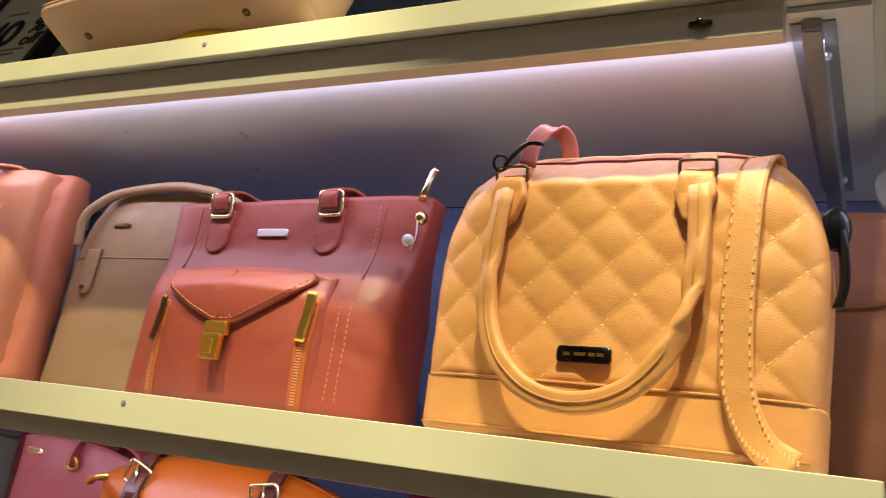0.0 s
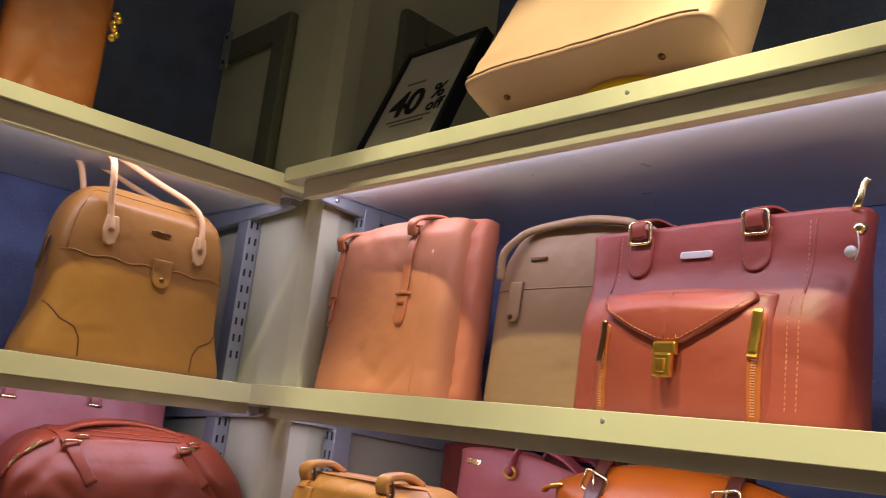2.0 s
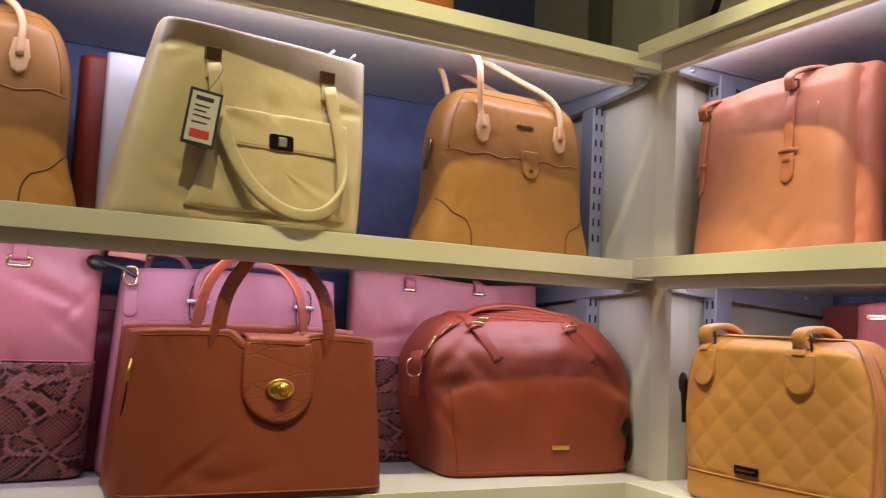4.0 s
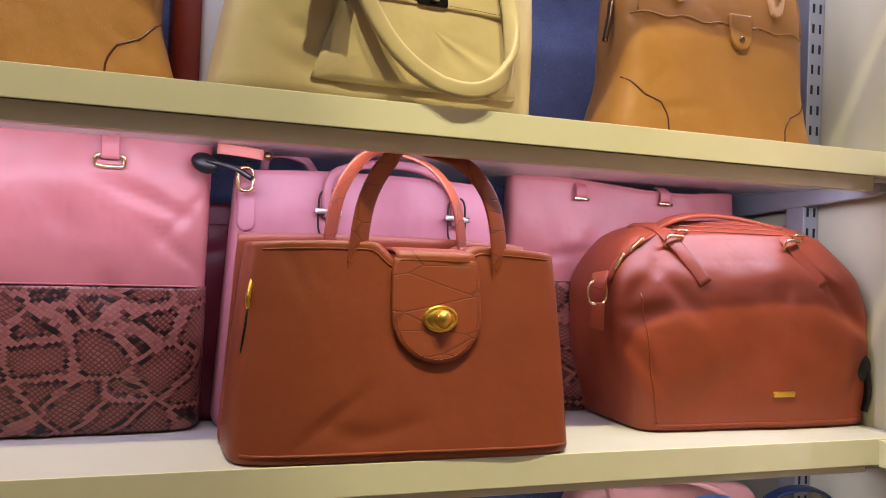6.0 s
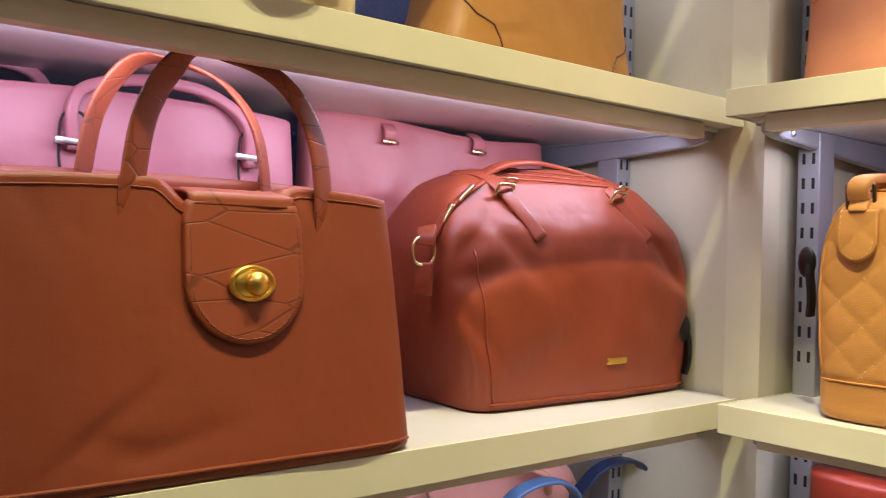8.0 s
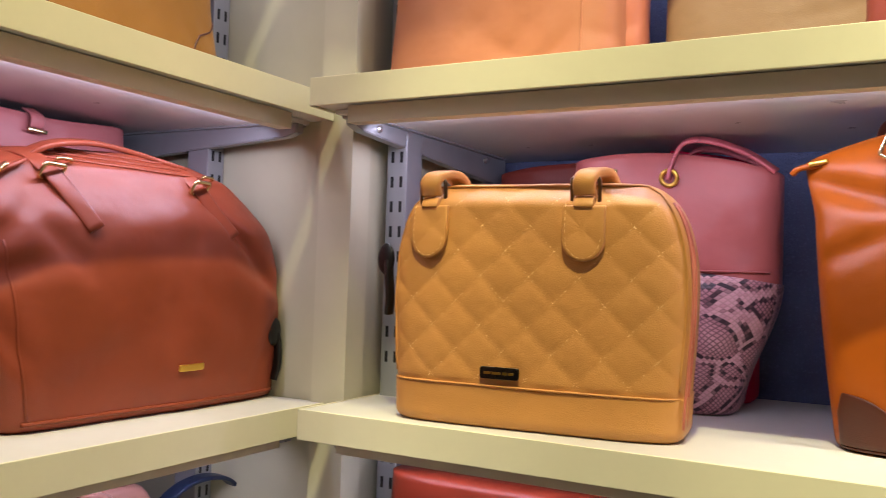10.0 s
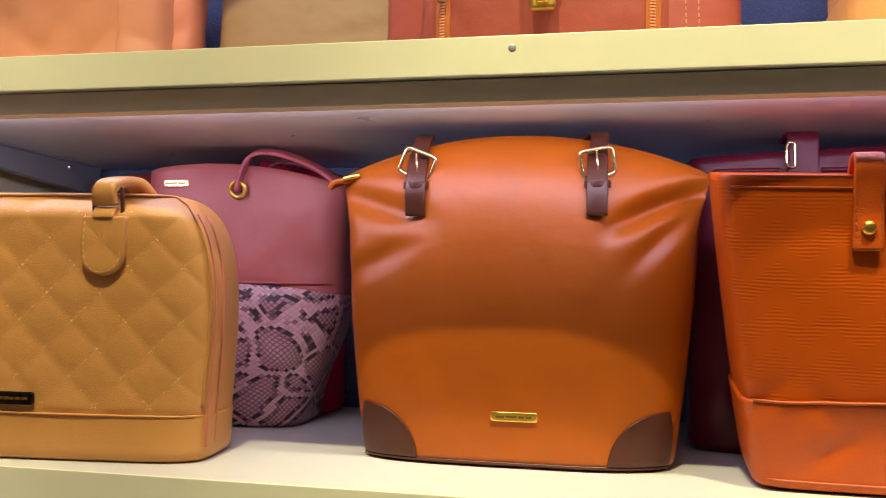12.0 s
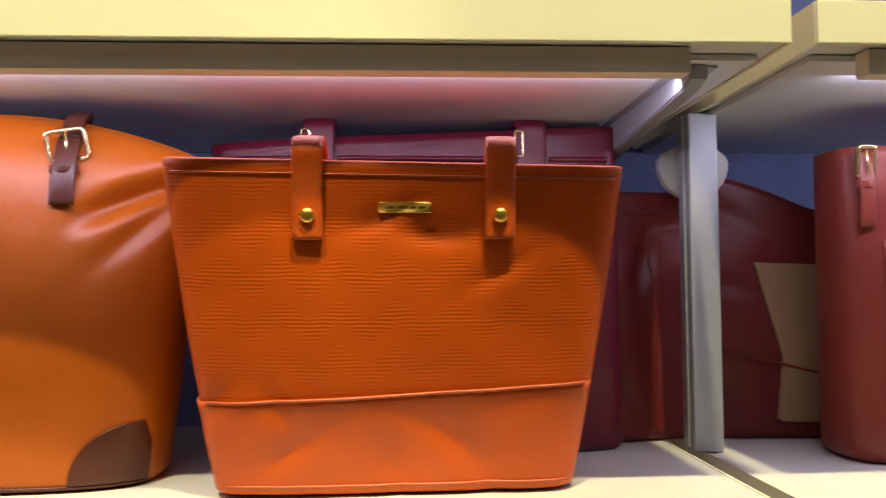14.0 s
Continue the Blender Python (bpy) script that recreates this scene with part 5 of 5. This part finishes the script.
def weekender():
    D = 0.20
    t = thing("dome_bag", wall_pose(-1.512, 0.664, S1L, -2) @ pose(0, D / 2, 0), "rosewood soft leather dome bag with buckled straps", "handbag", "handbags")

    def folds(x, z, side):
        g = 0.007 * noise.noise(Vector((x * 7, z * 7, 1.4 + side))) + 0.004 * noise.noise(Vector((x * 16, z * 10, 4 + side)))
        for x0, z0, sl, a, w, run in ((0.150, 0.195, -1.1, 0.016, 0.008, 0.050), (0.165, 0.160, -0.5, 0.011, 0.009, 0.050), (-0.175, 0.205, 0.9, 0.014, 0.008, 0.045),
                                      (-0.195, 0.160, 0.25, 0.012, 0.009, 0.050), (0.125, 0.232, -1.5, 0.012, 0.007, 0.040), (-0.05, 0.222, 0.2, 0.007, 0.012, 0.060),
                                      (-0.205, 0.110, -1.4, 0.008, 0.008, 0.060), (-0.125, 0.190, -1.2, 0.009, 0.010, 0.045), (0.182, 0.080, 1.6, 0.008, 0.010, 0.060),
                                      (0.060, 0.205, 0.9, 0.006, 0.012, 0.040), (-0.10, 0.060, 0.5, 0.005, 0.016, 0.060), (0.110, 0.110, -0.7, 0.005, 0.016, 0.060)):
            d = (z - z0 - sl * (x - x0)) / math.hypot(1, sl)
            al = ((x - x0) + sl * (z - z0)) / math.hypot(1, sl)
            g -= 0.6 * a * math.exp(-(d / (1.5 * w)) ** 2 - (al / run) ** 2)
        return g
    f = Form(0.438, 0.300, D, lambda v: (0.93 + 0.07 * ease(0, 0.42, v)) * (1 if v < 0.50 else 0.46 + 0.54 * max(1 - ((v - 0.50) / 0.50) ** 2.3, 0) ** (1 / 2.3)),
             lambda v: 1 + 0.13 * math.sin(math.pi * min(v / 0.8, 1)) - 0.10 * v - 0.35 * ease(0.7, 0.95, v) - 0.3 * ease(0.92, 1, v), lambda s: 1 + 0.015 * s - 0.02 * abs(s) ** 2, 8, 0.009, folds, skew=-0.038)
    f.mesh("body", L_DOME, t, 110, 120)
    f.seam("foot_piping", [(-0.186 + 0.372 * i / 40, 0.010) for i in range(41)], 0.0022, L_DOME, t, 0.001)
    f.seam("gusset_seam", [(-0.182, 0.014), (-0.196, 0.08), (-0.206, 0.15), (-0.210, 0.19)], 0.0014, L_DOME, t, 0.0006)
    plate(f, 0.024, 0.052, 0.040, 0.008, M_GOLD, t, 0)
    for x, lean in ((-0.146, 0.018), (0.060, 0.020)):
        zt = 0.268 if x < 0 else 0.270
        a = f.on(x, zt, 0.004)
        pts = [a + Vector((-0.03, 0.06, 0.018)), a + Vector((-0.012, 0.025, 0.017)), a, f.on(x + lean, zt - 0.030, 0.004), f.on(x + lean * 2, zt - 0.062, 0.003)]
        strap("handle_end", pts, 0.021, 0.0045, L_DOME, t, (1, 0, 0.3), n=6)
        c = f.on(x + 0.002, zt - 0.004, 0.009)
        ring("buckle", c, 0.028, 0.018, 0.0026, M_PALEGOLD, t, 35, 10, "pale gold buckle", 0.3)
        ring("buckle", c + Vector((0.020, 0.012, 0.012)), 0.020, 0.013, 0.002, M_PALEGOLD, t, 50, 10, "", 0.3)
    strap("top_handle", [(-0.165, -0.03, 0.276), (-0.13, -0.040, 0.296), (-0.07, -0.03, 0.306), (0.0, -0.015, 0.305), (0.07, -0.03, 0.292)], 0.020, 0.007, L_DOME, t, (0, 1, 0.2), n=7)
    for k, zz in enumerate((0.295, 0.288, 0.281)):
        w = 0.075 + 0.022 * k
        f.seam("zip_piping", [(-0.04 - w + 2 * w * i / 20, zz) for i in range(21)], 0.0020, L_DOME, t, 0.0006)
    zl = [f.on(-0.243, 0.205, 0.003), f.on(-0.230, 0.232, 0.004), f.on(-0.204, 0.256, 0.004), f.on(-0.17, 0.273, 0.004)]
    strap("zip_end", zl, 0.013, 0.005, L_DOME, t, (0, 1, 0), n=6)
    for i in (1, 2):
        e = zl[i] + Vector((0, -0.004, 0.002))
        d = zl[i] - zl[i - 1]
        strap("zip_slider", [e - d * 0.45, e, e + d * 0.35], 0.008, 0.0045, M_PALEGOLD, t, (0, 1, 0), "pale gold zip slider", 5)
    q = Vector((-0.262, -0.062, 0.188))
    ring("d_ring", q, 0.026, 0.032, 0.0022, M_PALEGOLD, t, 0, -25, "pale gold d-ring", 0.75)
    strap("ring_tab", [q + Vector((0.006, 0.004, 0.028)), q + Vector((0.0, -0.004, 0.018)), q + Vector((-0.001, -0.004, 0.006))], 0.024, 0.004, L_DOME, t, (0.5, -0.85, 0), n=6)
    strap("ring_tab", [q + Vector((0.0, -0.001, -0.013)), q + Vector((0.0, -0.001, -0.03)), q + Vector((0.002, 0.002, -0.050))], 0.022, 0.004, L_DOME, t, (0.5, -0.85, 0), n=6)
    security_tag(wall_pose(-1.513, 0.848, S1L + 0.085, 0))


def turnlock_bag():
    D = 0.165
    t = thing("turnlock_handbag", wall_pose(-1.420, 0.095, S1L, -1) @ pose(0, D / 2, 0), "chestnut leather handbag with a gold turn lock flap", "handbag", "handbags")
    f = Form(0.416, 0.242, D, lambda v: 1.0 - 0.085 * v + 0.012 * math.sin(math.pi * v), lambda v: 1 - 0.48 * v, lambda s: 1 - 0.085 * ease(0.36, 0.20, abs(s - 0.077)) - 0.025 * abs(s) ** 3, 6, 0.009, creases(6.2, 0.0026, 5))
    f.mesh("body", L_BB, t, 56, 80, open_top=True, rim=0.010, sink=0.06)
    rear = Form(0.408, 0.252, 0.030, lambda v: 1.0 - 0.075 * v, lambda v: 1 - 0.5 * v, lambda s: 1 - 0.02 * abs(s) ** 3, 5, 0.010)
    back = rear.mesh("back_panel", L_BB, t, 24, 40)
    back.location = (-0.006, 0.052, 0)
    f.seam("foot_piping", [(-0.196 + 0.392 * i / 40, 0.011) for i in range(41)], 0.0020, L_BB, t, 0.001)
    rl = [(-0.176 + 0.352 * i / 60) for i in range(61)]
    f.seam("rim_seam", [(x, (0.234) * f.top(x / f.half(0.97)[0])) for x in rl], 0.0009, L_BB, t, 0.0004)
    fx = 0.026
    flap = [(fx - 0.050, 0.226), (fx + 0.050, 0.226), (fx + 0.054, 0.21)] + [(fx + 0.055 * math.cos(radians(a)), 0.160 + 0.054 * math.sin(radians(a)) * 0.98) for a in range(0, -181, -15)] + [(fx - 0.054, 0.21)]
    fl = f.patch("flap", flap, M_CROC, t, 0.003, 0.005, "croc-embossed round flap", n=80)
    f.stitch([[(fx + (q[0] - fx) * 0.91, 0.17 + (q[1] - 0.17) * 0.93) for q in flap[2:]]], M_THREADD, t, 0.0088)
    back = [f.on(fx, 0.222, 0.006), f.on(fx, 0.222, 0.006) + Vector((0, 0.006, 0.010)), Vector((fx, -0.01, 0.236)), Vector((fx, 0.04, 0.232))]
    strap("flap_top", back, 0.100, 0.005, M_CROC, fl, (1, 0, 0), n=6)
    c = f.on(fx + 0.002, 0.158, 0.010)
    lock = stud("turn_lock", c, 0.021, M_GOLD, fl, 0.3, "polished gold turn lock")
    for v in lock.data.vertices:
        v.co.z = c.z + (v.co.z - c.z) * 0.68
    ring("lock_rim", c + Vector((0, -0.002, 0)), 0.038, 0.026, 0.0028, M_GOLD, fl, 0, 0, "", 1.0)
    stud("lock_toggle", c + Vector((0.002, -0.008, 0)), 0.0105, M_GOLD, fl, 0.9)
    for b, dz, xs in ((-1, 0.0, 0.0), (1, 0.004, -0.018)):
        y0 = f.on(-0.08, 0.225, -0.004).y if b < 0 else 0.038
        pts = [(-0.070 + xs, y0 + 0.003, 0.16 if b < 0 else 0.20), (-0.068 + xs, y0, 0.235), (-0.055 + xs, y0 + 0.003, 0.300 + dz), (-0.022 + xs, y0 + 0.008, 0.345 + dz), (0.022 + xs, y0 + 0.010, 0.350 + dz),
               (0.068 + xs, y0 + 0.008, 0.335 + dz), (0.098 + xs, y0 + 0.003, 0.295 + dz), (0.109 + xs, y0, 0.235), (0.110 + xs, y0 + 0.003, 0.16 if b < 0 else 0.20)]
        strap("handle", pts, 0.027, 0.0042, M_CROC, t, (0.8, 0.8, 0) if b > 0 else (1, 0.5, 0.25), "croc-embossed handle", 8)
    q = f.on(-0.182, 0.182, 0.0)
    strap("zip_pull", [q + Vector((-0.004, 0.012, 0.014)), q + Vector((-0.008, 0.004, -0.004)), q + Vector((-0.008, 0.006, -0.016))], 0.012, 0.005, M_GOLD, t, (0, 1, 0), "gold side stud", 5)
    strap("gusset_cord", [q + Vector((-0.008, 0.004, -0.018)), q + Vector((-0.011, 0.0, -0.04)), q + Vector((-0.014, 0.0, -0.065))], 0.004, 0.003, M_BLACK, t, (0, 1, 0), n=5)


weekender()
turnlock_bag()


def mauve_bag():
    D = 0.13
    t = thing("mauve_tote", wall_pose(-1.612, 0.095, S1L, 0) @ pose(0, D / 2, 0), "mauve pink leather tote with two short handles", "handbag", "handbags")
    f = Form(0.385, 0.336, D, lambda v: 1.06 - 0.10 * v, lambda v: 1 - 0.45 * v, lambda s: 1 - 0.02 * s * s, 4.5, 0.014, creases(1.7, 0.003))
    f.mesh("body", L_MAUVE, t, 46, 56, open_top=True)
    for b in (-0.040, 0.03):
        strap("handle", [(-0.062, b, 0.285), (-0.066, b, 0.325), (-0.085, b + 0.01, 0.357), (-0.13, b + 0.02, 0.362), (-0.14, b + 0.03, 0.33)] if b > 0 else
              [(-0.066, b - 0.004, 0.275), (-0.068, b - 0.006, 0.315), (-0.050, b, 0.338), (0.005, b, 0.350), (0.070, b, 0.346), (0.112, b - 0.006, 0.318), (0.119, b - 0.004, 0.272)], 0.014, 0.012, L_MAUVE, t, (0, 1, 0), n=7)
    for x in (-0.066, 0.119):
        ring("loop", f.on(x, 0.280, 0.006), 0.026, 0.062, 0.0014, M_INSIDE, t, 0, 0, "dark piped loop", 0.6)
        c = f.on(x, 0.282, 0.010)
        strap("bar", [c + Vector((-0.018, 0, 0.001)), c + Vector((0.018, 0, -0.001))], 0.007, 0.005, M_SILVER, t, (0, 0, 1), "chrome bar", 3)
    ring("d_ring", (-0.176, -0.045, 0.318), 0.022, 0.030, 0.0026, M_PALEGOLD, t, 0, 20, "pale gold d-ring", 0.7)
    f.patch("ring_tab", tongue(-0.172, 0.305, 0.022, 0.052), L_MAUVE, t, 0.001, 0.003)


mauve_bag()
t, f = snake_tote("dusty pink leather tote with snakeskin base at the back", wall_pose(-1.70, 0.556, S1L, 0), 0.44, 0.360, 0.09, 0.20, L_PINK, M_SNAKE, lambda v: 1 - 0.03 * v, 9.3, lambda s: 1.0 - 0.035 * ease(-0.7, 0.4, s) + 0.02 * ease(0.4, 1, s))
for x in (-0.100, 0.056):
    c = f.on(x, 0.338, 0.004)
    strap("handle_tab", [c + Vector((0, -0.003, -0.006)), c + Vector((0, -0.003, 0.008)), c + Vector((0, 0.015, 0.018))], 0.020, 0.004, L_PINK, t, (1, 0, 0), n=5)
    strap("bar", [c + Vector((-0.013, -0.004, -0.009)), c + Vector((0.013, -0.004, -0.010))], 0.005, 0.004, M_PALEGOLD, t, (0, 0, 1), n=3)

t, f = snake_tote("pink leather tote with large snakeskin lower half", wall_pose(-1.618, -0.310, S1L, 3), 0.385, 0.368, 0.14, 0.180, L_PINK, M_SNAKE, lambda v: 0.97 + 0.04 * v, 2.9)
for x in (0.065, -0.09):
    c = f.on(x, 0.342, 0.006)
    ring("ring", c + Vector((0, 0, -0.012)), 0.034, 0.014, 0.0026, M_PALEGOLD, t, 10, 0, "pale gold ring", 0.4)
    strap("handle_tab", [c + Vector((0, -0.002, -0.010)), c + Vector((0, -0.003, 0.012)), c + Vector((0, 0.01, 0.030)), c + Vector((0, 0.04, 0.030))], 0.022, 0.004, L_PINK, t, (1, 0, 0), n=5)
security_tag(wall_pose(-1.625, -0.128, S1L + 0.343, -30) @ pose(0, 0, 0, 0, -70, 0))
c = thing("charm", wall_pose(-1.63, -0.088, S1L + 0.355, 0), "coral leather zip charm hanging from a tote", "charm")
strap("tassel", [(-0.03, 0, 0.008), (0.0, -0.004, 0.006), (0.028, -0.004, 0.003)], 0.014, 0.004, L_PKSIDE, c, (0, 0, 1), n=5)
stud("bead", (0.034, -0.004, 0.002), 0.006, M_BRONZE, c, 1.0)
t, f = plain_bag("dark plum bag wedged between pink totes", wall_pose(-1.70, -0.105, S1L, 0), 0.12, 0.29, 0.10, L_PLUM, "plum_bag", seed=17.0)
f.seam("side_seam", [(0.012, 0.01), (0.014, 0.27)], 0.0014, L_PLUM, t)
f.seam("rim_seam", [(-0.05 + 0.01 * i, 0.262) for i in range(11)], 0.0012, L_PLUM, t)

# ---------------------------------------------------------------- goods on the top shelf
D = 0.125
peach = thing("peach_tote", pose(-0.715, 0.835, S3 + 0.004) @ pose(0, 0, 0, -24) @ pose(0, -D / 2, 0), "peach leather tote lying back with brass feet showing", "handbag", "handbags")
pf = Form(0.41, 0.34, D, lambda v: 0.98 + 0.02 * v, lambda v: 1 - 0.45 * v, lambda s: 1.0, 7, 0.006, creases(19.0, 0.004, 5))
pf.mesh("body", L_PEACH, peach, 40, 56)
pf.seam("base_seam", [(-0.185 + 0.37 * i / 30, 0.007) for i in range(31)], 0.0016, L_PEACH, peach, 0.001)
for x in (-0.140, 0.115):
    bm = bmesh.new()
    bmesh.ops.create_uvsphere(bm, u_segments=12, v_segments=8, radius=0.0052)
    for v in bm.verts:
        v.co = Vector((x + v.co.x, -0.012 + v.co.y, -0.001 + v.co.z * 0.6))
    part("foot_stud", bm, M_BRONZE, peach, "brass foot stud")
wedge = thing("yellow_cushion", pose(-0.68, 0.80, S3), "yellow padded wedge under a peach tote", "padding")
bm = bmesh.new()
bmesh.ops.create_uvsphere(bm, u_segments=24, v_segments=12, radius=1.0)
for v in bm.verts:
    v.co = Vector((v.co.x * 0.062, v.co.y * 0.028, 0.016 + v.co.z * 0.016))
part("pad", bm, M_YELLOW, wedge)


def words(body, size, x, z, parent, material, bold=0.0):
    cu = bpy.data.curves.new("text", "FONT")
    cu.body, cu.size, cu.align_x, cu.align_y, cu.extrude, cu.offset = body, size, "CENTER", "CENTER", 0.0004, bold
    ob = new("lettering", cu)
    deps = bpy.context.evaluated_depsgraph_get()
    me = bpy.data.meshes.new_from_object(ob.evaluated_get(deps))
    bpy.data.objects.remove(ob)
    me.materials.clear()
    me.materials.append(material)
    o = new("lettering", me)
    o.parent = parent
    o.matrix_basis = pose(x, -0.0095, z, 90)
    return o


sign = thing("sale_sign", pose(-1.196, 0.835, S3) @ pose(0, 0, 0, -22, 0, 0), "black framed sale sign reading 40 percent off", "sign")
SW, SH = 0.215, 0.30
for n_, b in (("frame_side", (-SW / 2, -SW / 2 + 0.014)), ("frame_side", (SW / 2 - 0.014, SW / 2))):
    box(n_, b[0], b[1], -0.014, 0.012, 0, SH, M_BLACK, sign, "", 0.002)
for z0 in (0.0, SH - 0.014):
    box("frame_rail", -SW / 2 + 0.0142, SW / 2 - 0.0142, -0.014, 0.012, z0, z0 + 0.014, M_BLACK, sign, "", 0.002)
box("sheet", -SW / 2 + 0.0142, SW / 2 - 0.0142, -0.008, 0.004, 0.0142, SH - 0.0142, M_PAPER, sign, "white printed sheet")
words("40", 0.086, -0.026, 0.145, sign, M_INK, 0.0022)
words("%", 0.050, 0.055, 0.160, sign, M_INK, 0.0008)
words("off", 0.038, 0.060, 0.125, sign, M_INK, 0.0006)
for z, w, x in ((0.200, 0.05, -0.03), (0.104, 0.12, 0.0), (0.094, 0.09, 0.0), (0.045, 0.08, 0.01)):
    box("printed_line", x - w / 2, x + w / 2, -0.0088, -0.0078, z, z + 0.004, M_RAIL, sign)

t, f = plain_bag("rust leather bag on the top shelf", wall_pose(-1.535, 0.04, S3, 0), 0.40, 0.30, 0.14, L_RUST, "rust_bag", lambda v: 1 - 0.02 * v, seed=21.0)
f.patch("front_pocket", rrect(-0.01, 0.11, 0.30, 0.13, 0.02), L_RUST, t, 0.001, 0.005, n=70)
f.seam("foot_seam", [(-0.19 + 0.38 * i / 20, 0.02) for i in range(21)], 0.0016, L_RUST, t)
f.patch("dark_label", rrect(0.03, 0.165, 0.05, 0.028, 0.003), L_DKBROWN, t, 0.006, 0.002)
t, f = plain_bag("cognac brown tall leather bag with a gold charm", wall_pose(-1.53, 0.355, S3, -6), 0.17, 0.34, 0.11, L_COGNAC, "tall_bag", lambda v: 1.0, seed=23.0)
for k in range(6):
    stud("charm_bead", (0.088 + 0.004 * math.sin(k * 2), -0.045 - 0.004 * (k % 2), 0.215 - 0.009 * k), 0.007, M_GOLD, t, 1.0)
for k in range(4):
    stud("charm_bead", (0.040 + 0.011 * k, -0.062, 0.026 - 0.004 * (k % 2)), 0.006, M_GOLD, t, 1.0)

# ---------------------------------------------------------------- goods on the bottom shelf
t, f = plain_bag("pink leather handbag with looped handles on a low shelf", wall_pose(-1.62, 0.60, S0, -8), 0.36, 0.280, 0.14, L_LOW, "pink_handbag", domed(0.5, 0.7), seed=25.0)
for b, s in ((-0.05, 0.0), (0.02, 0.05)):
    strap("handle", [(-0.10 + s, b, 0.25), (-0.11 + s, b, 0.285), (-0.08 + s, b - 0.02, 0.305), (0.0 + s, b - 0.03, 0.30), (0.07 + s, b - 0.02, 0.275), (0.09 + s, b, 0.245)], 0.017, 0.008, L_LOW, t, (0, 1, 0.2), n=7)
for x, y, mat, lab in ((-1.58, 0.62, L_BLUE, "steel blue leather strap coiled on a low bag"), (-1.60, 0.80, L_NAVY, "navy leather strap looped on a low shelf")):
    c = thing("coiled_strap", wall_pose(x, y, S0 + 0.001), lab, "strap")
    strap("band", [(-0.085, 0, 0.0), (-0.088, 0, 0.20), (-0.06, -0.01, 0.262), (0.0, -0.012, 0.280), (0.06, -0.01, 0.262), (0.088, 0, 0.20), (0.085, 0, 0.0)], 0.022, 0.006, mat, c, (0, 1, 0.1), n=8)
t, f = plain_bag("raspberry and black bag on a low shelf", wall_pose(-1.58, 0.12, S0, 0), 0.30, 0.272, 0.12, L_HOT, "raspberry_bag", seed=27.0, top=lambda s: 1 - 0.03 * s * s)
strap("handle", [(-0.05, -0.06, 0.24), (-0.03, -0.06, 0.285), (0.03, -0.06, 0.29), (0.07, -0.06, 0.25)], 0.018, 0.008, M_BLACK, t, (0, 1, 0), n=6)
t, f = plain_bag("dark red leather bag on a low shelf", stand(-1.14, 0.835, S0, 0, 0), 0.40, 0.315, 0.14, L_RED, "red_bag", lambda v: 1 - 0.03 * v, seed=29.0)
plate(f, 0.07, 0.27, 0.05, 0.008, M_BRONZE, t)
t, f = plain_bag("maroon leather bag on a low shelf", stand(-0.62, 0.86, S0, 0, 0), 0.38, 0.30, 0.14, L_MAROON, "maroon_bag", seed=31.0)
f.seam("rim_seam", [(-0.16 + 0.032 * i, 0.272) for i in range(11)], 0.0014, L_MAROON, t)
